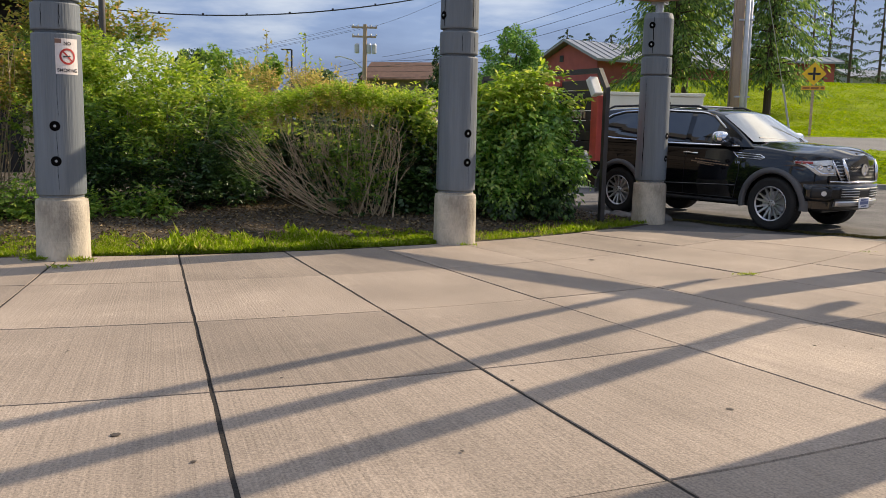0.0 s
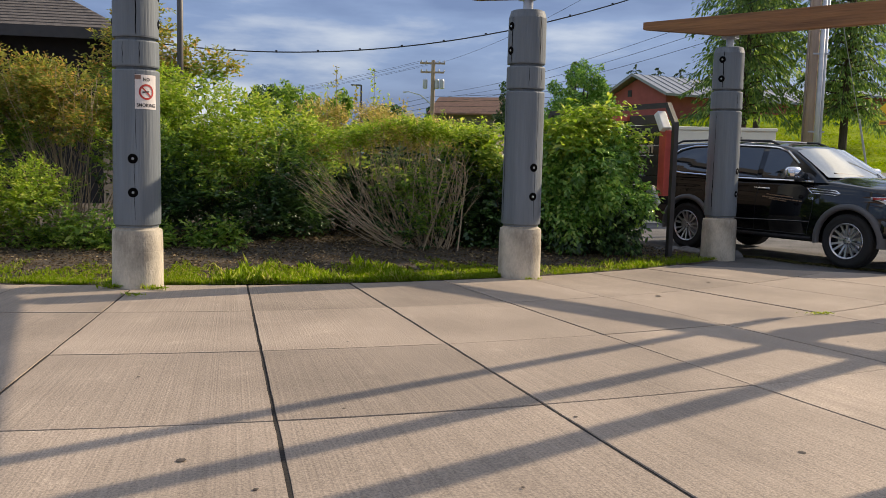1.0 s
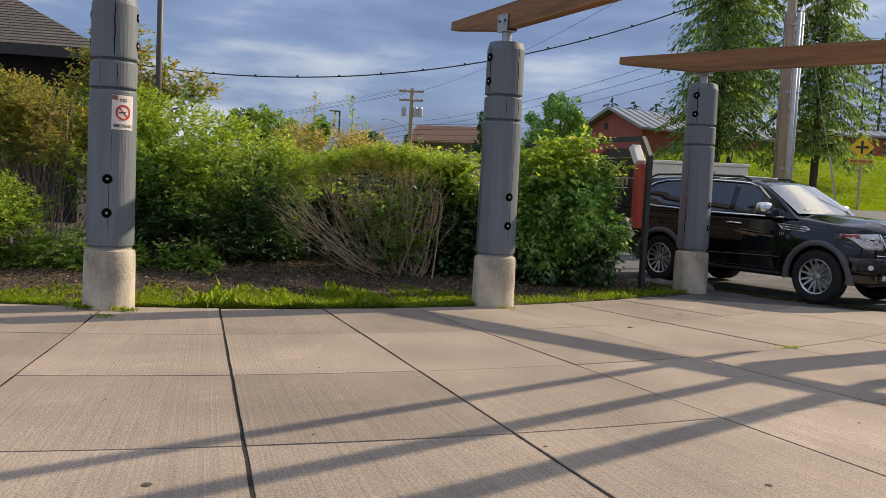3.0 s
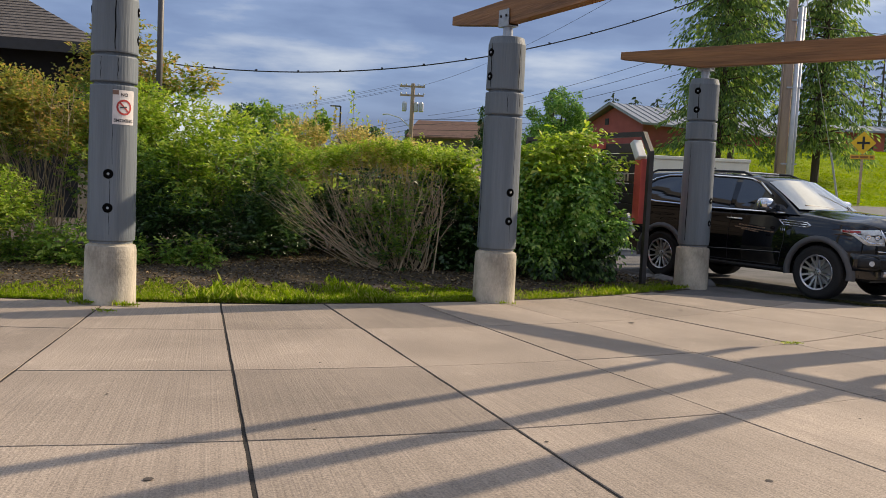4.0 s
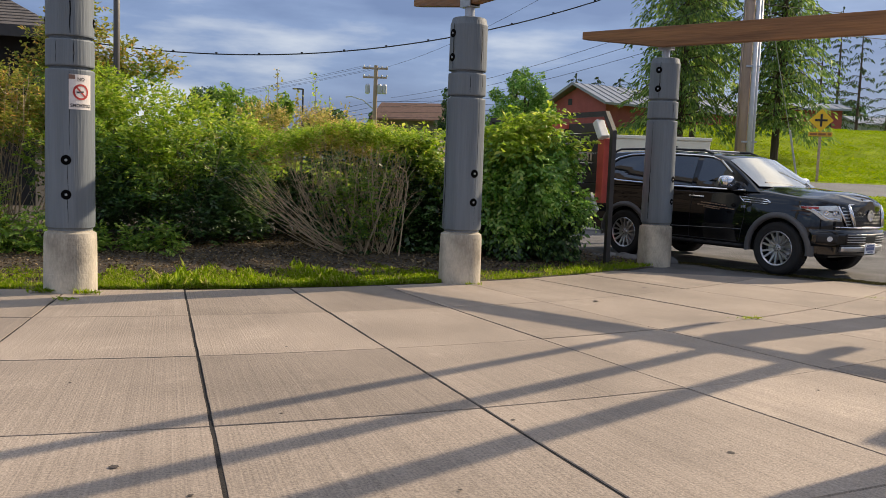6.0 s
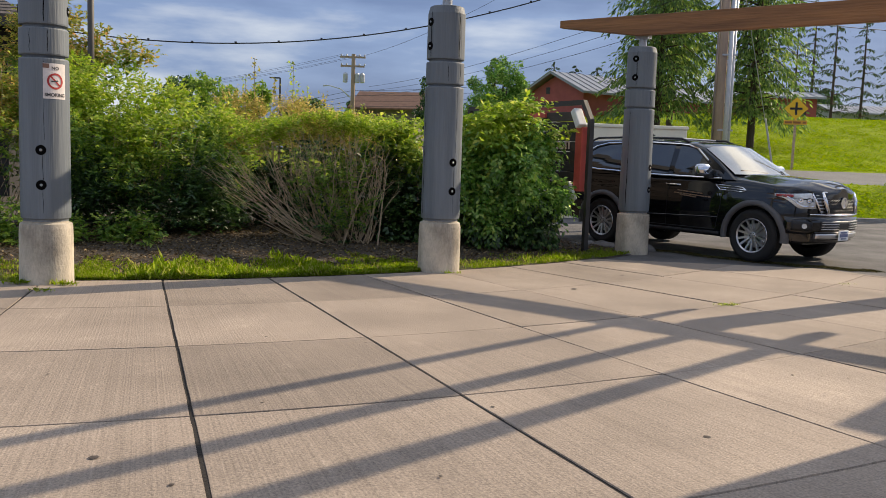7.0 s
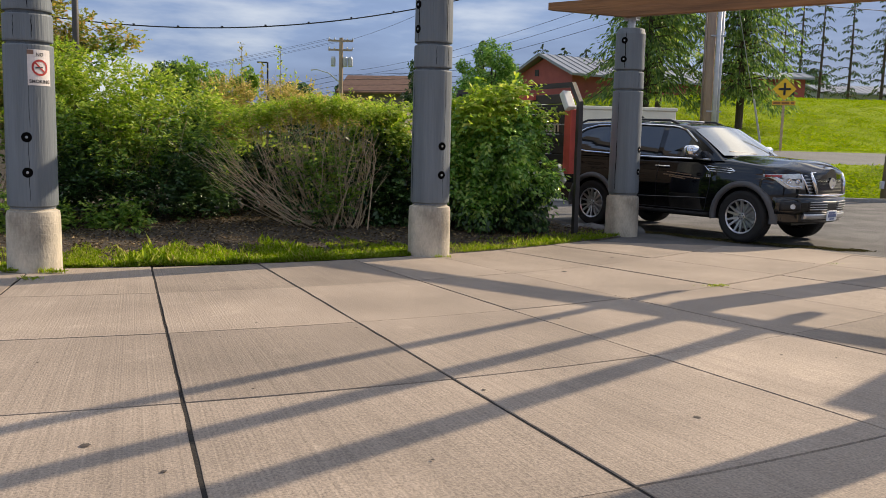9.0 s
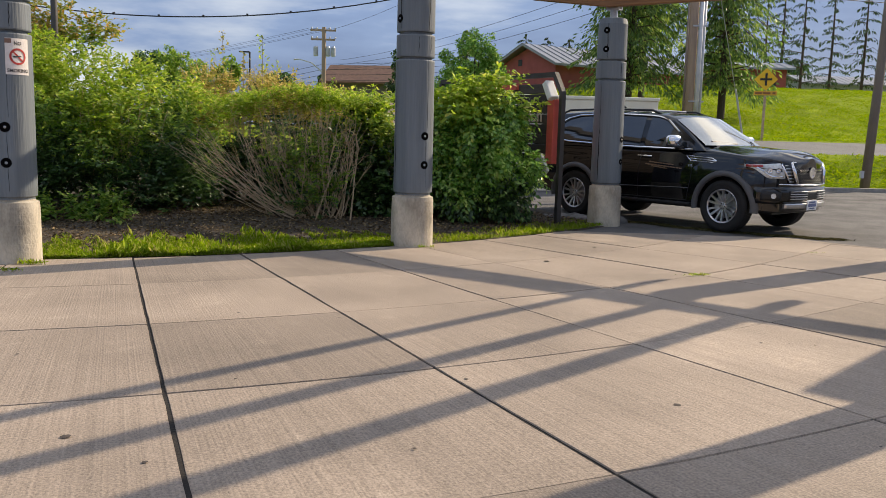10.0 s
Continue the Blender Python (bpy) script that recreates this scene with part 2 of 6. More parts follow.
def tube(bm, pts, radii, segs=8):
    """A round bar along points, with a radius at each."""
    pts = [Vector(p) for p in pts]
    rows = []
    for i, p in enumerate(pts):
        d = (pts[min(i + 1, len(pts) - 1)] - pts[max(i - 1, 0)]).normalized()
        u = d.orthogonal().normalized() if abs(d.z) > 0.95 else Vector((0, 0, 1)).cross(d).normalized()
        v = d.cross(u)
        r = radii[i] if isinstance(radii, (list, tuple)) else radii
        rows.append([bm.verts.new(p + r * (math.cos(2 * math.pi * k / segs) * u + math.sin(2 * math.pi * k / segs) * v)) for k in range(segs)])
    for a, b in zip(rows, rows[1:]):
        for k in range(segs):
            bm.faces.new((a[k], a[(k + 1) % segs], b[(k + 1) % segs], b[k]))
    bm.faces.new(rows[0][::-1])
    bm.faces.new(rows[-1])


def prism(bm, outline, y0, y1):
    """Extrudes an (x, z) outline from y0 to y1."""
    a = [bm.verts.new((x, y0, z)) for x, z in outline]
    b = [bm.verts.new((x, y1, z)) for x, z in outline]
    n = len(outline)
    bm.faces.new(a)
    bm.faces.new(b[::-1])
    for k in range(n):
        bm.faces.new((a[k], b[k], b[(k + 1) % n], a[(k + 1) % n]))


rng = np.random.default_rng(5)


def leaf_mesh(name, at, size, ax, up, material, parent=None, label="", width=0.55):
    """Many small folded leaves as one mesh: places, lengths, leaf directions, leaf normals."""
    n = len(at)
    ax = ax / np.linalg.norm(ax, axis=1, keepdims=True)
    side = np.cross(up, ax)
    side /= np.linalg.norm(side, axis=1, keepdims=True) + 1e-9
    nor = np.cross(ax, side)
    s = size[:, None]
    v = np.empty((n, 4, 3))
    v[:, 0] = at - ax * s * 0.5
    v[:, 1] = at + side * s * width * 0.5 + nor * s * 0.12
    v[:, 2] = at + ax * s * 0.5 - nor * s * 0.05
    v[:, 3] = at - side * s * width * 0.5 + nor * s * 0.12
    me = bpy.data.meshes.new(name)
    me.vertices.add(4 * n)
    me.vertices.foreach_set("co", v.ravel())
    base = np.arange(n)[:, None] * 4
    tri = np.concatenate([base + [0, 1, 2], base + [0, 2, 3]], axis=1).ravel()
    me.loops.add(6 * n)
    me.loops.foreach_set("vertex_index", tri)
    me.polygons.add(2 * n)
    me.polygons.foreach_set("loop_start", np.arange(2 * n) * 3)
    me.polygons.foreach_set("loop_total", np.full(2 * n, 3))
    me.update()
    me.materials.append(material)
    ob = new(name, me)
    if parent is not None:
        ob.parent = parent
    return tagged(ob, label)


# ---- setting ----
CX, CY = -6.394, 22.732          # centre of the round plaza
EDGE = 13.52                     # inner edge of the paving
RINGS = [13.52, 15.20, 16.94, 18.73, 20.57, 22.4, 24.2, 26.0, 27.8]
JOINTS = [-78.68 - 4.97 * k for k in range(8, 0, -1)] + [-78.68, -73.56, -68.55, -63.585, -58.82, -53.83, -49.2, -44.4, -39.6, -34.8, -30.0, -25.2]
KERB_LINE = [(3.75, 15.6), (4.42, 14.87), (5.40, 13.71), (5.80, 13.30), (6.52, 12.88), (7.15, 12.54), (9.0, 12.2), (14.0, 12.0), (22.0, 12.0)]


def on_ring(r, deg, z=0.0):
    return Vector((CX + r * math.cos(radians(deg)), CY + r * math.sin(radians(deg)), z))


def smooth(a, b, x):
    t = min(1.0, max(0.0, (x - a) / (b - a)))
    return t * t * (3 - 2 * t)


def terrain(x, y):
    """Lie of the land: flat lot, a verge, the road, then a grassy rise on the east side."""
    z = -0.025
    rise = 0.08 * smooth(24.6, 25.0, y) + 0.95 * smooth(24.9, 29.0, y) + 0.35 * smooth(28.8, 34.5, y)
    rise += 3.6 * smooth(33.5, 62.0, y) + 0.8 * smooth(58, 110, y)
    side = smooth(0.0, 9.0, x - (y - 24) * 0.06)
    low = 1.2 * smooth(35, 80, y)
    return z + rise * side + low * (1 - side)


def build_ground():
    ys = [-60, -30, -10, 0, 8, 16, 22, 24.3, 24.6, 24.9, 25.5, 26.5, 27.5, 28.6, 29.5, 31, 32.5, 34.2, 35] + list(range(37, 64, 2)) + [68, 74, 82, 92, 105, 130, 170, 240, 400, 900, 2500]
    xs = [-2500, -900, -400, -200, -100, -60, -40, -25, -15, -8, -4] + list(range(-2, 46, 2)) + [50, 60, 75, 100, 150, 250, 400, 900, 2500]
    bm = bmesh.new()
    grid = [[bm.verts.new((x, y, terrain(x, y) + (0.10 * noise.noise(Vector((x * 0.15, y * 0.15, 0))) if y > 35 and abs(x) < 100 else 0))) for x in xs] for y in ys]
    for j in range(len(ys) - 1):
        for i in range(len(xs) - 1):
            f = bm.faces.new((grid[j][i], grid[j][i + 1], grid[j + 1][i + 1], grid[j + 1][i]))
            yc = (ys[j] + ys[j + 1]) / 2
            f.material_index = 0 if yc < 24.75 else (2 if 28.6 < yc < 34.2 else 1)
            f.smooth = True
    ob = part("ground", bm, [M["asphalt"], M["turf"], M["road"]])
    tagged(ob, "asphalt lot, grassy rise and grey road beyond it", "ground", kind="structure")


def build_bed():
    """Planting bed inside the ring: mulch, a little mounded."""
    bm = bmesh.new()
    rows = []
    rs = [0.5, 3, 5, 7, 8, 9, 10, 10.6, 11.2, 11.8, 12.3, 12.8, 13.2, 13.5]
    for r in rs:
        row = []
        for k in range(121):
            a = -180 + 1.5 * k
            p = on_ring(r, a)
            z = 0.20 * (1 - smooth(9.0, 13.4, r)) + 0.035 * noise.noise(Vector((p.x * 1.3, p.y * 1.3, 3))) * (1 if r < 13.3 else 0.2) - 0.012
            row.append(bm.verts.new((p.x, p.y, z)))
        rows.append(row)
    for a, b in zip(rows, rows[1:]):
        for k in range(120):
            bm.faces.new((a[k], b[k], b[k + 1], a[k + 1])).smooth = True
    bmesh.ops.bisect_plane(bm, geom=bm.verts[:] + bm.edges[:] + bm.faces[:], plane_co=(4.04, 14.32, 0), plane_no=(0.90, 0.44, 0), clear_outer=True)
    edge = [e for e in bm.edges if e.is_boundary]
    ext = bmesh.ops.extrude_edge_only(bm, edges=edge)
    bmesh.ops.translate(bm, vec=(0, 0, -0.25), verts=[v for v in ext["geom"] if isinstance(v, bmesh.types.BMVert)])
    ob = part("planting_bed", bm, M["soil"])
    tagged(ob, "dark bark mulch and soil of a planting bed", "ground", kind="structure")


def inside_paving(x, y):
    """Signed side of the kerb line: positive on the paving."""
    for (x0, y0), (x1, y1) in zip(KERB_LINE, KERB_LINE[1:]):
        if x0 <= x <= x1:
            return y0 + (y1 - y0) * (x - x0) / (x1 - x0) - y
    return 1.0 if x < KERB_LINE[0][0] else 12.0 - y


def build_paving():
    pave = thing("pavement", "weathered concrete paving laid in rings of slabs", "pavement", kind="structure")
    bm = bmesh.new()
    inner = [on_ring(EDGE - 0.02, a, -0.007) for a in range(-140, -9)]
    outer = [on_ring(RINGS[-1] + 0.01, a, -0.007) for a in range(-140, -9)]
    iv, ov = [bm.verts.new(p) for p in inner], [bm.verts.new(p) for p in outer]
    for k in range(len(iv) - 1):
        bm.faces.new((iv[k], ov[k], ov[k + 1], iv[k + 1]))
    cut_line(bm)
    part("joint_bed", bm, M["joint"], pave)
    count = 0
    spots = [(r0, r1, a0, a1) for r0, r1 in zip(RINGS, RINGS[1:]) for a0, a1 in zip(JOINTS, JOINTS[1:])]
    spots += [(12.72, EDGE, -39.2, -34.8), (12.72, EDGE, -34.8, -30.0)]
    for r0, r1, a0, a1 in spots:
        if a0 < a1:
            if not any(inside_paving(*on_ring(r, a).xy) > 0 for r in (r0, r1) for a in (a0, a1)):
                continue
            bm = bmesh.new()
            uv = bm.loops.layers.uv.new()
            g_ring, g_rad = 0.0036, 0.0082
            lift = rng.uniform(-0.003, 0.002)
            lean = rng.uniform(-0.0012, 0.0012)
            us, ts = [0, 0.11, 0.24, 0.37, 0.5, 0.63, 0.77, 0.9, 1], [0, 0.25, 0.5, 0.75, 1]
            wear = {(u, t): (rng.uniform(0, 0.005) if t in (0, 1) else 0.0, rng.uniform(0, 0.0025) if u in (0, 1) else 0.0) for u in us for t in ts}
            def ring_pt(u, t, z, e=0.0):
                wr, wg = wear[(u, t)]
                r = r0 + g_ring + (r1 - r0 - 2 * g_ring) * u
                r += (e + wg) * (1 if u == 0 else -1 if u == 1 else 0)
                d = math.degrees((g_rad + (e + wr if t in (0, 1) else 0.0)) / r)
                return bm.verts.new(on_ring(r, (a0 + d) + (a1 - a0 - 2 * d) * t, z))
            low = [[ring_pt(u, t, -0.09) for t in ts] for u in us]
            shr = [[ring_pt(u, t, -0.006 + lift) for t in ts] for u in us]
            top = [[ring_pt(u, t, lift + lean * (r1 - r0) * u, 0.0022) for t in ts] for u in us]
            for i in range(len(us) - 1):
                for j in range(4):
                    bm.faces.new((top[i][j], top[i + 1][j], top[i + 1][j + 1], top[i][j + 1]))
            def skirt(pts_hi, pts_lo):
                for j in range(len(pts_hi) - 1):
                    bm.faces.new((pts_hi[j], pts_lo[j], pts_lo[j + 1], pts_hi[j + 1]))
            for hi, lo in ((top, shr), (shr, low)):
                skirt(hi[0][::-1], lo[0][::-1])
                skirt(hi[-1], lo[-1])
                skirt([r[0] for r in hi], [r[0] for r in lo])
                skirt([r[-1] for r in hi][::-1], [r[-1] for r in lo][::-1])
            cut_line(bm)
            if not bm.faces:
                bm.free()
                continue
            bmesh.ops.recalc_face_normals(bm, faces=bm.faces)
            for f in bm.faces:
                for lp in f.loops:
                    d = Vector((lp.vert.co.x - CX, lp.vert.co.y - CY))
                    ang = math.atan2(d.y, d.x)
                    lp[uv].uv = (d.length, (ang - radians((a0 + a1) / 2)) * (r0 + r1) / 2 + count * 0.37)
            part("slab", bm, M["slab"], pave)
            count += 1


def cut_line(bm):
    """Takes away what lies past the two straight stretches of the kerb line."""
    for p, no in (((4.42, 14.87, 0), (0.765, 0.644, 0)), ((6.16, 13.09, 0), (0.50, 0.866, 0)), ((7.15, 12.54, 0), (0.12, 0.993, 0))):
        geo = bm.verts[:] + bm.edges[:] + bm.faces[:]
        if geo:
            bmesh.ops.bisect_plane(bm, geom=geo, plane_co=p, plane_no=no, clear_outer=True)


# ---- pergola ----
def build_column(at, ang, label, base_only=False, group="timber columns"):
    """A grey timber shaft with two grooves on a round concrete foot, bolt holes and a steel saddle."""
    col = thing("column", label, "column", group, at=pose(at[0], at[1], 0, 0, 0, ang))
    bm = lathe(bmesh.new(), [(0.272, -0.22), (0.270, 0.10), (0.2695, 0.197), (0.2680, 0.20), (0.2690, 0.203), (0.268, 0.40), (0.2662, 0.403), (0.2676, 0.406), (0.267, 0.505), (0.2656, 0.508), (0.2666, 0.511), (0.265, 0.58), (0.258, 0.628), (0.222, 0.645), (0.222, 0.66)], 64)
    part("concrete_foot", bm, M["cast"], col, "round cast concrete foot with form marks")
    prof = [(0.222, 0.655), (0.222, 0.675), (0.245, 0.69), (0.249, 0.75), (0.243, 2.325), (0.239, 2.338), (0.205, 2.342), (0.205, 2.368), (0.238, 2.372), (0.242, 2.385),
            (0.240, 2.630), (0.236, 2.643), (0.204, 2.647), (0.204, 2.676), (0.236, 2.680), (0.239, 2.695), (0.235, 3.24), (0.212, 3.325), (0.190, 3.335)]
    bm = lathe(bmesh.new(), prof, 80)
    shaft = part("shaft", bm, M["pole_wood"], col, "grey weathered timber shaft with two grooves")
    for z, cs in ((1.40, (0, 180)), (1.04, (0, 180)), (3.13, (90, -90)), (2.835, (90, -90))):
        for c in cs:
            rad = 0.245 if z < 2 else 0.236
            m = pose(0, 0, z) @ pose(0, 0, 0, 0, 0, c) @ pose(rad, 0, 0, 0, 90, 0)
            bm = lathe(bmesh.new(), [(0.052, -0.03), (0.052, 0.003), (0.046, 0.005), (0.002, 0.002)], 20)
            bmesh.ops.transform(bm, matrix=m, verts=bm.verts)
            hole = part("bolt_hole", bm, M["hole"], col, "black disc for the shade in a countersunk bolt hole")
            bm = lathe(bmesh.new(), [(0.015, -0.01), (0.015, 0.008), (0.010, 0.012)], 6)
            bmesh.ops.transform(bm, matrix=m, verts=bm.verts)
            part("bolt", bm, M["steel"], hole)
    # drying cracks
    for c, z0, z1, w in ((-84, 2.70, 3.25, 0.012), (-24, 2.40, 2.62, 0.006), (-100, 0.75, 1.55, 0.014), (-100, 1.5, 2.3, 0.005), (10, 2.70, 3.25, 0.012), (18, 2.40, 2.62, 0.007), (8, 1.5, 2.3, 0.004), (4, 0.75, 1.35, 0.005)):
        bm = bmesh.new()
        n = 7
        pts = [(z0 + (z1 - z0) * i / n, c + 0.9 * math.sin(i * 1.7 + z0)) for i in range(n + 1)]
        rows = []
        for i, (z, a) in enumerate(pts):
            ww = w * (0.35 + 0.65 * math.sin(math.pi * (i + 0.6) / (n + 1.2)))
            r = 0.2485 - 0.0045 * (z - 0.75) / 1.5 + 0.0012
            if z > 2.38:
                r -= 0.0015
            da = math.degrees(ww / 2 / r)
            rows.append([bm.verts.new((r * math.cos(radians(a + s * da)), r * math.sin(radians(a + s * da)), z)) for s in (-1, 1)])
        for a, b in zip(rows, rows[1:]):
            bm.faces.new((a[0], a[1], b[1], b[0]))
        part("crack", bm, M["hole"], col)
    if not base_only:
        bm = lathe(bmesh.new(), [(0.10, 3.33), (0.10, 3.342), (0.062, 3.345), (0.062, 3.47)], 20)
        part("steel_stub", bm, M["steel"], col, "short galvanised steel stub")
        bm = bmesh.new()
        box(bm, (0, 0, 3.474), (0.22, 0.15, 0.012))
        for s in (-1, 1):
            box(bm, (0, s * 0.073, 3.575), (0.22, 0.009, 0.21))
        saddle = part("saddle", bm, M["steel"], col, "galvanised saddle plates")
        for s in (-1, 1):
            for x in (-0.06, 0.06):
                bm = lathe(bmesh.new(), [(0.018, 0), (0.018, 0.010), (0.012, 0.014)], 6)
                bmesh.ops.transform(bm, matrix=pose(x, s * 0.077, 3.60, -90 * s, 0, 0), verts=bm.verts)
                part("bolt", bm, M["dark"], saddle)
    return col


def build_beam(ang, r_out, label, twist=0.0, thin=3.50):
    """Radial timber beam, its inner end tapered from below; x runs outward."""
    bm = bmesh.new()
    prism(bm, [(11.95, 3.695), (11.95, 3.815), (r_out, 3.815), (r_out, thin), (17.6, 3.50), (13.35, 3.50)], -0.064, 0.064)
    bmesh.ops.recalc_face_normals(bm, faces=bm.faces)
    bmesh.ops.bevel(bm, geom=bm.edges[:], offset=0.006, segments=1, affect="EDGES")
    ob = part("timber_beam", bm, M["beam"])
    ob.matrix_basis = pose(CX, CY, 0, 0, 0, ang)
    if twist:
        c = on_ring(13.5, ang)
        ob.matrix_basis = Matrix.Translation(c) @ pose(0, 0, 0, 0, 0, twist) @ Matrix.Translation(-c) @ ob.matrix_basis
    return tagged(ob, label, "beam", "radial beams")


def build_purlin(p, q, z, w, d):
    bm = bmesh.new()
    v = Vector(q) - Vector(p)
    box(bm, (v.length / 2, 0, 0), (v.length, w, d), bevel=0.006)
    ob = part("timber_purlin", bm, M["beam"])
    ob.matrix_basis = pose(p[0], p[1], z, 0, 0, math.degrees(math.atan2(v.y, v.x)))
    return tagged(ob, "brown timber purlin lying across the beams", "beam", "purlins")


COLS = [(-78.5, (-3.70, 9.45)), (-58.8, (0.58, 11.18)), (-39.5, (3.93, 14.22))]


def build_pergola():
    labels = ["grey timber column with a no smoking sign on its concrete foot", "grey timber column on a concrete foot at the bed's edge", "grey timber column on a concrete foot beside the lot"]
    for (ang, at), lab in zip(COLS, labels):
        build_column(at, ang, lab)
    build_column((7.63, 10.71), -40.6, "grey timber column standing out on the paving")
    build_column((5.23, 5.76), -50, "grey timber column standing out on the paving")
    build_beam(-78.5, 20.5, "brown stained timber beam on a column, tapered at its end")
    build_beam(-58.8, 21.5, "brown stained timber beam on a column, tapered at its end", twist=-5.0)
    build_beam(-40.2, 23.0, "brown stained timber beam on two columns, tapered at its end", thin=3.68)
    sx, sy = 5.56, 3.34
    for p, q, w in (((-3.6, 2.74), (3.05, 8.70), 0.08), ((-3.28, 2.13), (2.97, 7.68), 0.12), ((-2.78, 1.635), (3.92, 7.585), 0.16)):
        build_purlin((p[0] + sx, p[1] + sy), (q[0] + sx, q[1] + sy), 3.93, w, 0.21)
    # unseen panel, added only to cast the corner-shaped shadow on the paving
    bm = bmesh.new()
    box(bm, (1.6, -0.9, 0), (3.2, 1.8, 0.05), bevel=0.01)
    ob = part("shadow_panel", bm, M["steel"])
    ob.matrix_basis = pose(2.62 + sx, 4.83 + sy, 3.90, 0, 0, 42)
    tagged(ob, "unseen flat metal panel added to cast a shadow on the paving", "canopy")


def build_no_smoking():
    """Paper notice, bent to the shaft: red ring and bar, dark words above and below."""
    paper = mat("sign_paper", (0.72, 0.66, 0.62), 0.6, vary=0.08, scale=20, bump=0.1)
    red = mat("sign_red", (0.45, 0.035, 0.03), 0.6, vary=0.2, scale=30)
    ink = mat("sign_ink", (0.03, 0.03, 0.035), 0.6)
    sign = thing("no_smoking_sign", "faded white no smoking notice stuck on a column", "sign", at=pose(-3.70, 9.45, 2.115, 0, 0, -44))
    R = 0.2475
    def sheet(name, z0, z1, h0, h1, r, material, lab=""):
        bm = bmesh.new()
        n = 10
        a = [bm.verts.new((r * math.cos(h / R), r * math.sin(h / R), z0)) for h in [h0 + (h1 - h0) * i / n for i in range(n + 1)]]
        b = [bm.verts.new((r * math.cos(h / R), r * math.sin(h / R), z1)) for h in [h0 + (h1 - h0) * i / n for i in range(n + 1)]]
        for i in range(n):
            bm.faces.new((a[i], a[i + 1], b[i + 1], b[i]))
        return part(name, bm, material, sign, lab)
    sheet("paper", -0.19, 0.17, -0.12, 0.12, R, paper, "creased white paper")
    sheet("tape", 0.12, 0.165, -0.12, -0.06, R + 0.002, mat("brown_tape", (0.22, 0.12, 0.08), 0.5), "brown tape")
    bm = bmesh.new()
    for k in range(36):
        q = []
        for (rr, kk) in ((0.062, k), (0.082, k), (0.082, k + 1), (0.062, k + 1)):
            h, z = rr * math.cos(kk * math.pi / 18), rr * math.sin(kk * math.pi / 18)
            q.append(bm.verts.new(((R + 0.003) * math.cos(h / R), (R + 0.003) * math.sin(h / R), z - 0.01)))
        bm.faces.new(q)
    def strip(p, q, w, bm):
        d = (Vector(q) - Vector(p)).normalized()
        nrm = Vector((-d.y, d.x)) * w / 2
        for i in range(6):
            u0, u1 = Vector(p).lerp(Vector(q), i / 6), Vector(p).lerp(Vector(q), (i + 1) / 6)
            bm.faces.new([bm.verts.new(((R + 0.0035) * math.cos(c.x / R), (R + 0.0035) * math.sin(c.x / R), c.y - 0.01)) for c in (u0 - nrm, u1 - nrm, u1 + nrm, u0 + nrm)])
    strip((-0.048, 0.048), (0.048, -0.048), 0.016, bm)
    part("prohibition_ring", bm, red, sign, "red ring with a slanted bar")
    bm = bmesh.new()
    strip((-0.045, -0.004), (0.03, 0.004), 0.014, bm)
    part("cigarette", bm, ink, sign)
    for text, z, size in (("NO", 0.105, 0.048), ("SMOKING", -0.165, 0.047)):
        cu = bpy.data.curves.new("words", "FONT")
        cu.body, cu.size, cu.align_x = text, size, "CENTER"
        cu.offset = 0.0012
        tmp = new("words", cu)
        me = bpy.data.meshes.new_from_object(tmp.evaluated_get(bpy.context.evaluated_depsgraph_get()))
        bpy.data.objects.remove(tmp)
        for v in me.vertices:
            h, zz = v.co.x, v.co.y
            v.co = ((R + 0.0035) * math.cos(h / R), (R + 0.0035) * math.sin(h / R), z + zz)
        me.materials.clear()
        me.materials.append(ink)
        ob = new("lettering", me)
        ob.parent = sign


# ---- plants ----
def blob_leaves(blobs, count, size, seed, shell=0.35, droop=0.2):
    """Leaf places on and in a set of ellipsoids (centre, radii): places, sizes, directions, normals."""
    g = np.random.default_rng(seed)
    small = []
    for c, r in blobs:
        for _ in range(18):
            d = g.normal(size=3)
            d /= np.linalg.norm(d)
            q = np.array(c) + d * np.array(r) * g.uniform(0.5, 1.08)
            small.append((tuple(q), tuple(np.array(r) * g.uniform(0.18, 0.44))))
    blobs = small
    vol = np.array([b[1][0] * b[1][1] + b[1][1] * b[1][2] + b[1][0] * b[1][2] for b in blobs])
    pick = g.choice(len(blobs), count, p=vol / vol.sum())
    c = np.array([b[0] for b in blobs])[pick]
    r = np.array([b[1] for b in blobs])[pick]
    d = g.normal(size=(count, 3))
    d /= np.linalg.norm(d, axis=1, keepdims=True)
    rad = shell + (1 - shell) * g.random(count) ** 0.6
    # clumps: pull the leaves towards sprigs
    sprig = g.normal(size=(count // 14 + 1, 3))
    sprig /= np.linalg.norm(sprig, axis=1, keepdims=True)
    own = sprig[g.integers(0, len(sprig), count)]
    d = d * 0.55 + own * 0.6
    d /= np.linalg.norm(d, axis=1, keepdims=True)
    at = c + d * r * rad[:, None] * (1 + 0.16 * g.normal(size=(count, 1)) * 0.6)
    at[:, 2] = np.maximum(at[:, 2], 0.05 + 0.1 * g.random(count))
    ax = d * 0.7 + g.normal(size=(count, 3)) * 0.6
    ax[:, 2] -= droop
    up = np.array([0, 0, 1.0]) + g.normal(size=(count, 3)) * 0.55 + d * 0.4
    return at, size * g.uniform(0.55, 1.35, count), ax, up


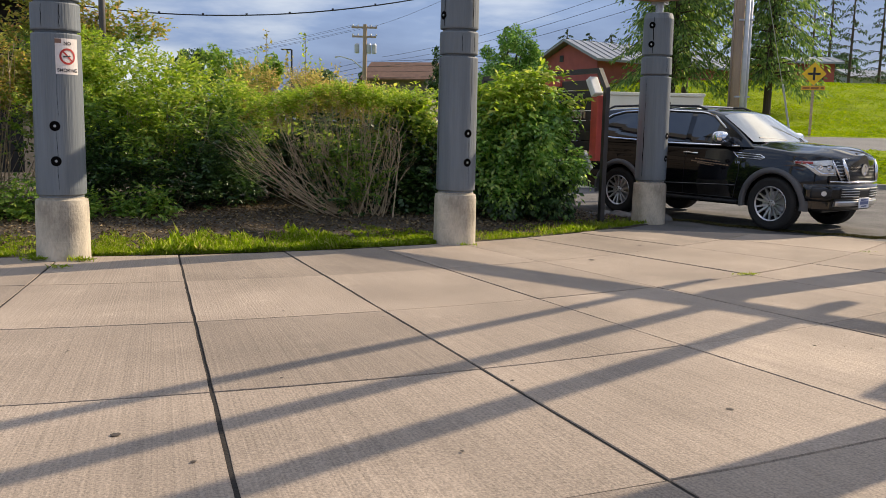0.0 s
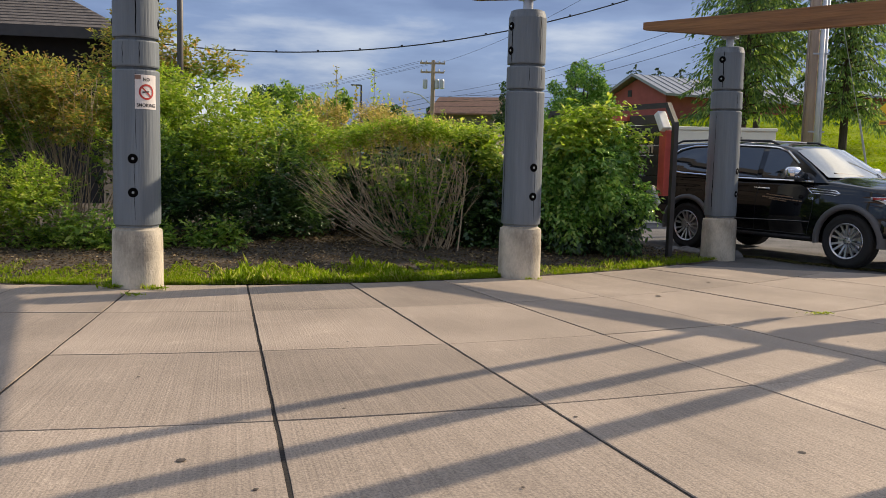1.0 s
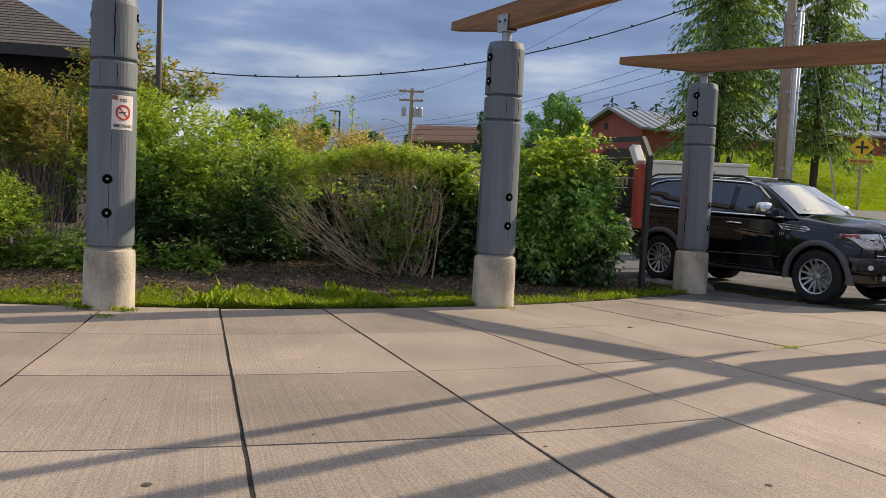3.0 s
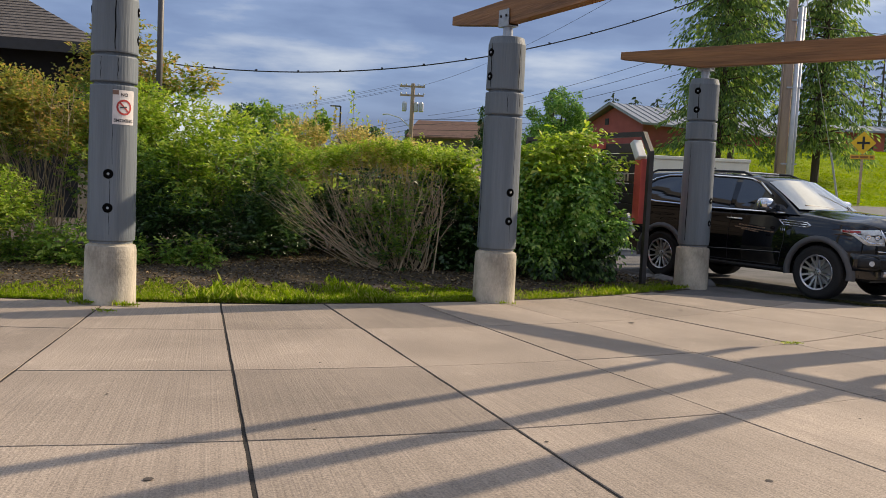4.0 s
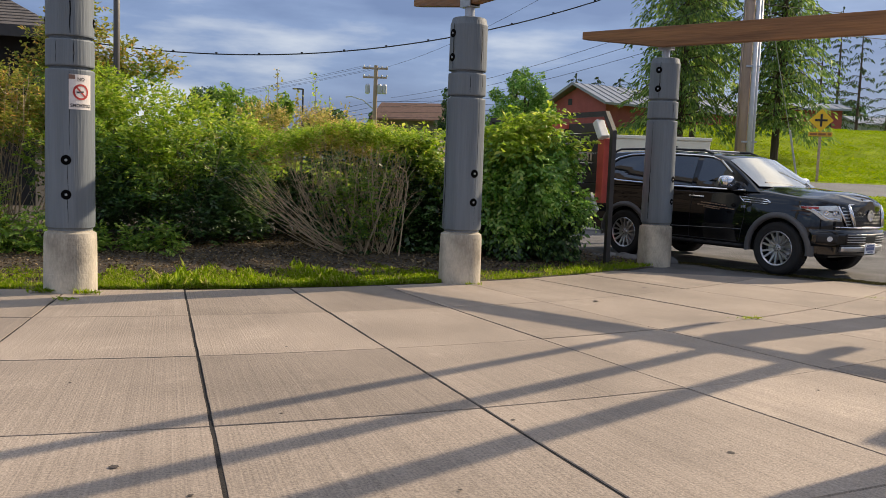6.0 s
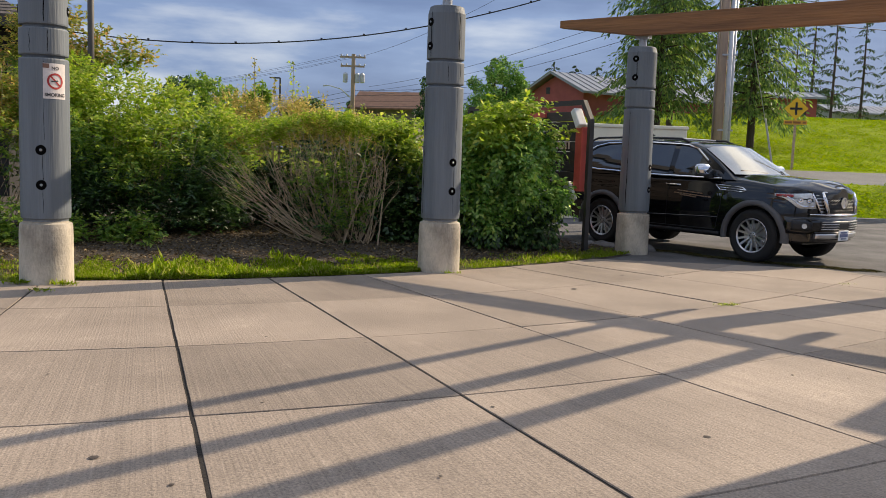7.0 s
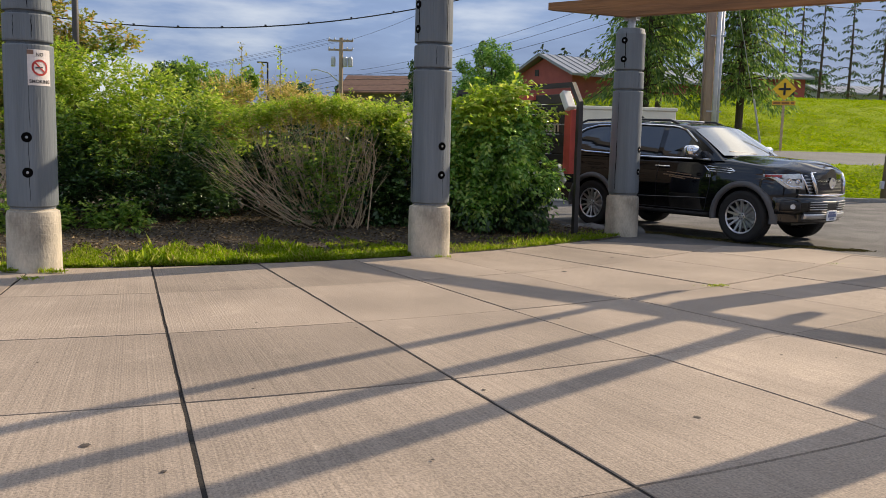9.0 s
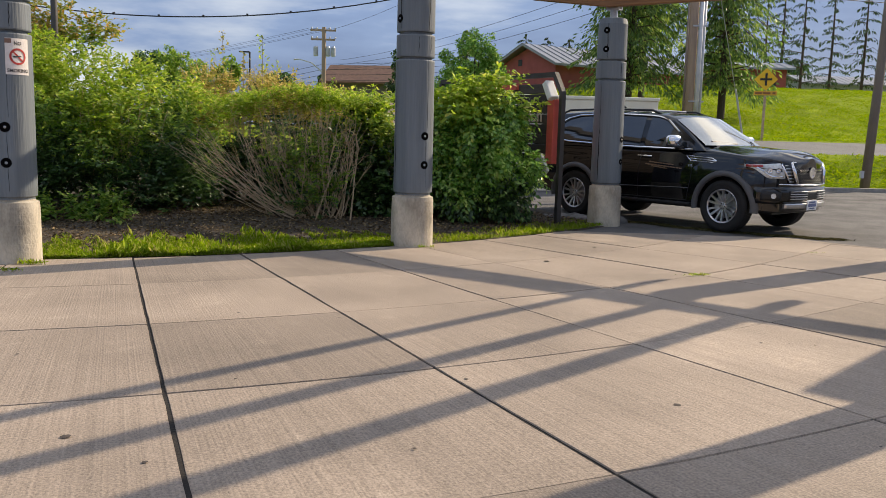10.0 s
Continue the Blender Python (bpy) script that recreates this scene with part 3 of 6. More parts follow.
def sprigs(blobs, count, leaf, seed, per=9, length=0.2, droop=0.15, holes=0.25, rise=0.5, sub=16):
    """Leaves set along short twigs on lumpy ellipsoids (centre, radii), with hollows: places, sizes, directions, normals."""
    g = np.random.default_rng(seed)
    small = []
    for c, r in blobs:
        for _ in range(sub):
            d = g.normal(size=3)
            d /= np.linalg.norm(d)
            small.append((np.array(c) + d * np.array(r) * g.uniform(0.45, 0.95), np.array(r) * g.uniform(0.22, 0.46)))
    c0, r0 = np.array([b[0] for b in small]), np.array([b[1] for b in small])
    area = (r0[:, 0] * r0[:, 1] + r0[:, 1] * r0[:, 2] + r0[:, 0] * r0[:, 2])
    pick = g.choice(len(small), count, p=area / area.sum())
    d = g.normal(size=(count, 3))
    d /= np.linalg.norm(d, axis=1, keepdims=True)
    base = c0[pick] + d * r0[pick] * (0.55 + 0.5 * g.random((count, 1)))
    ph = np.sin(base[:, 0] * 5.1 + seed) * np.sin(base[:, 1] * 4.3) * np.sin(base[:, 2] * 6.7 + 1.3 * seed)
    keep = (ph > -holes * 1.2) | (g.random(count) < 0.25)
    base, d = base[keep], d[keep]
    n = len(base)
    way = d * 0.8 + g.normal(size=(n, 3)) * 0.35 + [0, 0, rise]
    way /= np.linalg.norm(way, axis=1, keepdims=True)
    long = length * g.uniform(0.5, 1.3, n)
    out = np.repeat(np.arange(n), per)
    k = np.tile(np.arange(per), n)
    u = (k + 0.5) / per
    w, L = way[out], long[out]
    side = np.cross(w, [0, 0, 1.0]) + g.normal(size=w.shape) * 0.15
    side /= np.linalg.norm(side, axis=1, keepdims=True) + 1e-9
    side *= np.where(k % 2, 1.0, -1.0)[:, None]
    ax = side * 0.8 + w * 0.55 + g.normal(size=w.shape) * 0.22
    ax[:, 2] -= droop
    size = leaf * g.uniform(0.6, 1.25, len(out)) * (1.1 - 0.35 * u)
    at = base[out] + w * (u * L)[:, None] + ax * size[:, None] * 0.45
    at[:, 2] -= droop * (u * L) ** 2 * 3
    at[:, 2] = np.maximum(at[:, 2], 0.06 + 0.08 * g.random(len(out)))
    up = w * 0.35 + np.array([0, -0.15, 0.8]) + g.normal(size=w.shape) * 0.38
    return at, size, ax, up


def foliage(ob, blobs, count, leaf, seed, ramp, width=0.5, **kw):
    """Leafs a shrub; ramp: (height, material, label) from below, the border between them ragged. The dark low material
    carries old leaves and the shrub's inner shade.
    """
    at, size, ax, up = sprigs(blobs, count, leaf, seed, **kw)
    g = np.random.default_rng(seed + 500)
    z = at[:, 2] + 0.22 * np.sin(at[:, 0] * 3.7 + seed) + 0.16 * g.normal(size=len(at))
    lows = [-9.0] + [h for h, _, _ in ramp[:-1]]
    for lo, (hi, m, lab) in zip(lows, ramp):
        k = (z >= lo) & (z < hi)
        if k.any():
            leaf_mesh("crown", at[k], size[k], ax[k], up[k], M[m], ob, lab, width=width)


def fan(bm, base, count, lean, reach, height, seed, r0=0.009, twigs=4):
    """Arching bare stems that spread from one stool."""
    g = np.random.default_rng(seed)
    for _ in range(count):
        b = Vector(base) + Vector((g.normal() * 0.22, g.normal() * 0.12, 0))
        sx = g.uniform(*lean)
        h = height * g.uniform(0.7, 1.05) * (1 - 0.16 * abs(sx) / 2)
        dy = g.uniform(*reach)
        bow = g.uniform(0.9, 1.6)
        pts = []
        for i in range(8):
            u = i / 7
            pts.append(b + Vector((sx * u ** (1 / bow), dy * u, h * (u ** bow) * 0.5 + h * u * 0.5)) + Vector(g.normal(size=3)) * 0.022 * u)
        r = r0 * g.uniform(0.6, 1.3)
        tube(bm, pts, [r * (1 - 0.75 * i / 7) for i in range(8)], 5)
        for _ in range(twigs):
            i = int(g.integers(3, 7))
            way = (pts[i] - pts[i - 1]).normalized()
            tip = pts[i] + (way * 0.7 + Vector(g.normal(size=3)) * 0.5 + Vector((0, 0, 0.4))) * g.uniform(0.12, 0.34)
            tube(bm, [pts[i], pts[i].lerp(tip, 0.5) + Vector(g.normal(size=3)) * 0.012, tip], [r * 0.45, r * 0.3, r * 0.15], 4)


def shrub(label, name="shrub", category="shrub"):
    return thing(name, label, category, "garden shrubs")


def build_shrubs():
    # bright bush right behind the sign column
    ob = shrub("large bright green shrub, dense and dark underneath")
    bm = bmesh.new()
    fan(bm, (-4.1, 13.7, 0.1), 26, (-1.1, 1.3), (-0.6, 0.4), 1.9, 3)
    part("stem_clump", bm, M["twig"], ob, "thin bare brown stems")
    blobs = [((-4.3, 13.6, 1.25), (1.0, 0.85, 1.05)), ((-3.4, 13.7, 1.1), (0.95, 0.85, 0.95)), ((-2.7, 13.9, 1.0), (0.72, 0.7, 0.85)), ((-5.0, 13.5, 1.2), (0.9, 0.8, 1.15)),
             ((-4.0, 13.2, 0.6), (1.1, 0.6, 0.55)), ((-3.0, 13.3, 0.55), (0.75, 0.5, 0.5)), ((-4.4, 14.0, 2.1), (0.95, 0.8, 0.55)), ((-5.3, 14.1, 2.2), (0.8, 0.7, 0.6)), ((-3.45, 14.1, 1.85), (0.85, 0.7, 0.45))]
    foliage(ob, blobs, 6000, 0.088, 3, [(1.12, "leaf_dark", "old lower leaves, shade put into their dark green"), (1.6, "leaf_mid", ""), (9, "leaf_bright", "fresh yellow-green leaves")], per=8, length=0.22, holes=0.12)
    # shrub with a fan of bare stems in the middle
    ob = shrub("straggling shrub with a fan of bare tan stems and leafy tips")
    bm = bmesh.new()
    fan(bm, (-1.0, 13.40, 0.08), 40, (-1.9, -0.2), (-0.5, 0.1), 1.55, 7)
    fan(bm, (-0.85, 13.45, 0.08), 48, (-0.9, 0.7), (-0.5, 0.1), 1.75, 8)
    fan(bm, (-0.62, 13.40, 0.08), 10, (0.1, 0.45), (-0.1, 0.2), 1.7, 6, r0=0.014)
    part("stem_clump", bm, M["twig"], ob, "fan of thin bare tan stems")
    foliage(ob, [((-1.9, 13.6, 1.74), (0.6, 0.45, 0.17)), ((-1.2, 13.6, 1.88), (0.7, 0.45, 0.15)), ((-0.5, 13.6, 1.86), (0.65, 0.45, 0.18))], 1000, 0.065, 22,
            [(1.66, "leaf_olive", "olive leaves with tan tips"), (9, "leaf_bright", "")], per=8, length=0.18, holes=0.5)
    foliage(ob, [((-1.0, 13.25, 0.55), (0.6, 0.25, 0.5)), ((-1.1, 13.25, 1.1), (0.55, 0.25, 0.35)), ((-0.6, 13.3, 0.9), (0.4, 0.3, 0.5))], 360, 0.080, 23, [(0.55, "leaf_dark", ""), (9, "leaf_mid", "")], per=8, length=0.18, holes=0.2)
    # tan plumes and shoots behind
    ob = shrub("tall thin yellowish shoots and tan plumes behind the hedge")
    bm = bmesh.new()
    fan(bm, (-2.2, 15.4, 0.1), 30, (-1.1, 1.0), (-0.3, 0.3), 2.35, 9)
    fan(bm, (-0.6, 15.6, 0.1), 16, (-0.8, 0.8), (-0.3, 0.3), 2.0, 10)
    part("stem_clump", bm, M["twig"], ob, "thin bare brown stems")
    foliage(ob, [((-2.7, 15.4, 1.8), (0.9, 0.6, 0.55)), ((-1.8, 15.5, 1.85), (0.8, 0.6, 0.50)), ((-0.9, 15.6, 1.6), (0.8, 0.6, 0.5)), ((-0.2, 15.6, 1.4), (0.8, 0.6, 0.5))], 3800, 0.060, 9,
            [(1.75, "leaf_olive", ""), (9, "leaf_plume", "dry tan plumes")], per=8, length=0.22, rise=1.0)
    for i, (x, y, h) in enumerate(((-2.45, 15.3, 3.02), (-1.82, 15.3, 2.98), (-2.15, 15.5, 2.7), (-1.55, 15.5, 2.62), (-1.25, 15.4, 2.5), (0.0, 14.2, 2.15), (-0.35, 14.3, 2.1), (-2.62, 15.35, 2.75))):
        g = np.random.default_rng(300 + i)
        shoot = thing("leafy_shoot", "tall thin upright shoot with small yellow-green leaves", "plant", "tall shoots")
        bm = bmesh.new()
        lean = g.normal(size=2) * 0.05
        tube(bm, [(x, y, 0.1), (x + lean[0] * 0.5, y, h * 0.6), (x + lean[0], y + lean[1], h)], [0.010, 0.007, 0.003], 5)
        part("stalk", bm, M["twig"], shoot)
        n = 110
        u = 0.5 + 0.5 * g.random(n)
        at = np.stack([x + lean[0] * u + g.normal(size=n) * 0.045, y + g.normal(size=n) * 0.045, h * u + 0.02], 1)
        leaf_mesh("leaves", at, g.uniform(0.04, 0.085, n), g.normal(size=(n, 3)) + [0, 0, 0.4], np.array([0, 0, 1.0]) + g.normal(size=(n, 3)) * 0.5, M["leaf_bright" if i % 2 else "leaf_olive"], shoot)
    # darker hedge with a bright top up to the middle column
    ob = shrub("green maple-leaved shrub with fresh bright top shoots")
    bm = bmesh.new()
    fan(bm, (0.1, 14.1, 0.1), 12, (-0.6, 0.7), (-0.3, 0.3), 1.4, 12, r0=0.012)
    part("stem_clump", bm, M["twig"], ob, "thin bare brown stems")
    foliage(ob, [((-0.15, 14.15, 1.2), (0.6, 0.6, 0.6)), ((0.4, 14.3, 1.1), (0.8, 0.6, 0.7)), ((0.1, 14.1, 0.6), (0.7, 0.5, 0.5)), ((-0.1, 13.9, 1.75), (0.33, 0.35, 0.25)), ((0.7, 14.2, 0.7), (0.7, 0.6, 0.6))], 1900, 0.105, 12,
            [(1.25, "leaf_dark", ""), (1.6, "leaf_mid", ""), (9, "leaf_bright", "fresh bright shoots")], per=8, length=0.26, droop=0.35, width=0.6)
    # climber on the notice board
    ob = shrub("glossy green climber with large drooping leaves")
    bm = bmesh.new()
    fan(bm, (1.8, 14.3, 0.1), 14, (-0.9, 0.7), (-0.4, 0.2), 1.8, 15, r0=0.012)
    part("stem_clump", bm, M["twig"], ob, "thin brown climbing stems")
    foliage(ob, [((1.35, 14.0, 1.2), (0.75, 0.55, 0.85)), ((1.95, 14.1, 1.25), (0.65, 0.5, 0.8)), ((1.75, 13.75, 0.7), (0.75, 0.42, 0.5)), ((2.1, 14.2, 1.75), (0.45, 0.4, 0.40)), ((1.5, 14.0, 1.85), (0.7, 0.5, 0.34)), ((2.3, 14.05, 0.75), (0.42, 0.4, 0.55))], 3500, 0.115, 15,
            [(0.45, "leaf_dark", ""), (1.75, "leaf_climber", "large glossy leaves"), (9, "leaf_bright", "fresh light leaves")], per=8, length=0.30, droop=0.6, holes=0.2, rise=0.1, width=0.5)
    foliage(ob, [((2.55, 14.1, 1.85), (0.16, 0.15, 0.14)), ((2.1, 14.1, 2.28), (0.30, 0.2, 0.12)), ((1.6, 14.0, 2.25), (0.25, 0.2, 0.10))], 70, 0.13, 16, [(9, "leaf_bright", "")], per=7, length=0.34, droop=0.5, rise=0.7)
    # back-fill of dark leaves, added so gaps between the shrubs look shaded
    ob = shrub("dark leaf mass added behind the shrubs so their gaps look shaded", name="filler_hedge")
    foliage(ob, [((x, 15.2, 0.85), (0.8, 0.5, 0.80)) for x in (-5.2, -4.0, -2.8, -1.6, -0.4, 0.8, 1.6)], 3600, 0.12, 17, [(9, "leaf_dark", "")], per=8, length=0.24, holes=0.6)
    # group against the building
    ob = shrub("olive shrub with reddish leaf tips against the building")
    bm = bmesh.new()
    fan(bm, (-6.2, 13.4, 0.1), 60, (-1.6, 1.1), (-0.6, 0.4), 2.7, 18, r0=0.010, twigs=6)
    part("stem_clump", bm, M["twig"], ob, "thin bare tan stems")
    foliage(ob, [((-6.6, 13.4, 2.1), (1.1, 0.8, 0.62)), ((-5.6, 13.6, 2.0), (0.75, 0.7, 0.62)), ((-7.5, 13.0, 1.8), (0.9, 0.8, 0.8)), ((-7.2, 13.2, 2.35), (0.9, 0.7, 0.42))], 4200, 0.070, 18,
            [(1.7, "leaf_mid", ""), (9, "leaf_red", "olive leaves with red tips")], per=9, length=0.22, holes=0.4)
    ob = shrub("bright green low shrub")
    bm = bmesh.new()
    fan(bm, (-6.7, 12.0, 0.1), 18, (-0.8, 0.8), (-0.4, 0.3), 1.2, 20)
    part("stem_clump", bm, M["twig"], ob, "thin bare brown stems")
    foliage(ob, [((-6.8, 11.9, 0.75), (0.85, 0.7, 0.7)), ((-6.0, 12.0, 0.5), (0.55, 0.5, 0.45)), ((-7.5, 11.9, 1.1), (0.7, 0.7, 0.75)), ((-7.6, 12.2, 1.7), (0.6, 0.6, 0.55))], 3300, 0.070, 20,
            [(0.5, "leaf_mid", ""), (9, "leaf_bright", "")], per=9, length=0.20)
    ob = shrub("low leafy perennial in the mulch", name="perennial", category="plant")
    foliage(ob, [((-5.2, 12.0, 0.3), (0.55, 0.45, 0.32)), ((-4.6, 12.3, 0.25), (0.5, 0.4, 0.26)), ((-3.7, 12.5, 0.25), (0.55, 0.35, 0.24))], 480, 0.10, 24, [(9, "leaf_mid", "")], per=8, length=0.20, droop=0.3)
    # small tree behind
    t = thing("small_tree", "small tree with rusty orange and green leaves", "tree", "trees")
    bm = bmesh.new()
    tube(bm, [(-7.2, 19.3, 0), (-7.15, 19.3, 1.6), (-7.0, 19.2, 3.0)], [0.10, 0.08, 0.05])
    for a in range(9):
        e = (-7.0 + 0.95 * math.cos(a * 2.4), 19.2 + 0.7 * math.sin(a * 2.4), 2.75 + 0.10 * a)
        tube(bm, [(-7.1, 19.25, 1.7 + 0.12 * a), ((-7.05 + e[0]) / 2, (19.2 + e[1]) / 2, 2.6 + 0.14 * a), e], [0.035, 0.022, 0.008], 6)
    part("trunk", bm, M["bark"], t)
    crown = [((-7.9, 19.0, 3.3), (0.8, 0.7, 0.7)), ((-7.2, 19.2, 3.9), (0.6, 0.6, 0.75)), ((-6.3, 19.3, 3.3), (0.7, 0.6, 0.42)), ((-5.7, 19.3, 3.35), (0.45, 0.4, 0.28)), ((-7.2, 19.2, 2.7), (1.2, 0.8, 0.6))]
    foliage(t, crown, 1100, 0.125, 77, [(3.1, "leaf_mid", ""), (9, "leaf_red", "rusty orange leaves")], per=8, length=0.35, holes=0.4)


def build_grass():
    """Blades along the edge of the paving."""
    g = np.random.default_rng(21)
    n = 210000
    a = g.uniform(-97, -39.5, n)
    dens = 0.5 + 0.5 * np.sin(a * 1.9) * np.sin(a * 0.77 + 1)
    keep = g.random(n) < np.clip((dens - 0.20) * 2.4, 0.22, 1.0) * np.where(a > -58, 0.14, 1.0) * np.where(a < -80, 0.5, 1.0)
    a = a[keep]
    n = len(a)
    wide = np.where(a < -58, 1.75, 1.0) * (0.75 + 0.35 * np.sin(a * 2.3) * np.sin(a * 1.1 + 2))
    r = 13.50 - wide * g.random(n) ** 1.7
    patchy = np.sin(a * 9.0 + 3 * np.sin(r * 7)) * np.sin(r * 11 + a * 2)
    r = np.where((patchy < -0.35) & (r < 13.2), 13.5 - 0.3 * g.random(n), r)
    z = 0.20 * (1 - np.clip((r - 9) / 4.4, 0, 1)) ** 2
    at = np.stack([CX + r * np.cos(np.radians(a)), CY + r * np.sin(np.radians(a)), z], 1)
    tuft = np.exp(-((a + 73.5) / 1.4) ** 2) + 0.5 * np.exp(-((a + 69.5) / 1.0) ** 2) + 0.7 * np.exp(-((a + 66) / 1.2) ** 2) + 0.4 * np.exp(-((a + 48) / 3) ** 2)
    size = (0.022 + 0.055 * g.random(n) ** 2.0) * (1 + 2.6 * tuft * g.random(n) ** 2.5)
    ax = g.normal(size=(n, 3)) * 0.6
    ax[:, 2] = 1
    at[:, 2] += size * 0.42
    up = g.normal(size=(n, 3))
    up[:, 2] *= 0.2
    ob = leaf_mesh("grass", at, size, ax, up, M["grass"], width=0.075)
    tagged(ob, "fresh green grass along the edge of the paving", "grass", kind="stuff")
    # litter: dry leaves and bark chips on the mulch
    n = 34000
    a, r = g.uniform(-105, -38, n), 13.3 - 4.5 * g.random(n)
    z = 0.20 * (1 - np.array([smooth(9.0, 13.4, q) for q in r])) + 0.012
    at = np.stack([CX + r * np.cos(np.radians(a)), CY + r * np.sin(np.radians(a)), z], 1)
    ax = g.normal(size=(n, 3)) * [1, 1, 0.25]
    up = np.array([0, 0, 1.0]) + g.normal(size=(n, 3)) * 0.35
    litter = leaf_mat("dry_litter", (0.055, 0.040, 0.024), (0.14, 0.10, 0.058), (0.36, 0.27, 0.15), glow=0.1, rough=0.8)
    ob = leaf_mesh("leaf_litter", at, g.uniform(0.02, 0.065, n), ax, up, litter, width=0.5)
    tagged(ob, "dry leaves and bark chips on the mulch", "litter", kind="stuff")


def build_small_marks():
    """Old gum spots on the paving and weeds in its joints."""
    gum = mat("old_gum", (0.07, 0.055, 0.045), 0.9, vary=0.2)
    g = np.random.default_rng(9)
    spots = [(-1.40, 4.08, 0.034), (-0.95, 3.75, 0.02), (1.75, 4.55, 0.03), (0.62, 5.05, 0.018), (-0.75, 5.05, 0.014), (-1.0, 6.9, 0.016), (-0.2, 6.75, 0.014), (2.9, 6.0, 0.016), (0.25, 3.9, 0.014), (2.1, 9.9, 0.05), (3.0, 11.2, 0.04), (-2.2, 5.6, 0.014), (1.5, 7.2, 0.015)]
    for x, y, r in spots + [(g.uniform(-3, 5), g.uniform(3.6, 11), g.uniform(0.006, 0.013)) for _ in range(30)]:
        if math.hypot(x - CX, y - CY) < 13.7:
            continue
        bm = bmesh.new()
        n = 14
        r *= 0.72
        rim = [bm.verts.new((r * (1 + 0.2 * g.normal() * 0.5) * math.cos(k * 2 * math.pi / n), r * math.sin(k * 2 * math.pi / n) * g.uniform(0.8, 1.1), 0.0)) for k in range(n)]
        c = bm.verts.new((0, 0, 0.002))
        for k in range(n):
            bm.faces.new((rim[k], rim[(k + 1) % n], c))
        ob = part("gum_spot", bm, gum)
        ob.matrix_basis = pose(x, y, 0.0035, 0, 0, g.uniform(0, 360))
        tagged(ob, "flattened dark old gum spot on the concrete", "stain", "gum spots")
    for x, y, n, s in ((-3.50, 8.75, 30, 0.07), (3.58, 9.0, 30, 0.05), (3.45, 8.98, 12, 0.04), (-3.9, 9.2, 60, 0.09), (-3.45, 9.2, 50, 0.08), (0.75, 10.92, 24, 0.06), (5.9, 10.9, 12, 0.04)):
        at = np.stack([x + g.normal(size=n) * 0.07, y + g.normal(size=n) * 0.02, np.full(n, s * 0.35)], 1)
        ax = g.normal(size=(n, 3)) * 0.8 + [0, 0, 0.8]
        ob = leaf_mesh("weed", at, g.uniform(0.5, 1.3, n) * s, ax, g.normal(size=(n, 3)), M["grass"], width=0.15)
        tagged(ob, "small yellowish weed growing in a paving joint", "weed", kind="stuff")


build_small_marks()
build_ground()
build_bed()
build_pergola()
build_no_smoking()
build_shrubs()
build_grass()


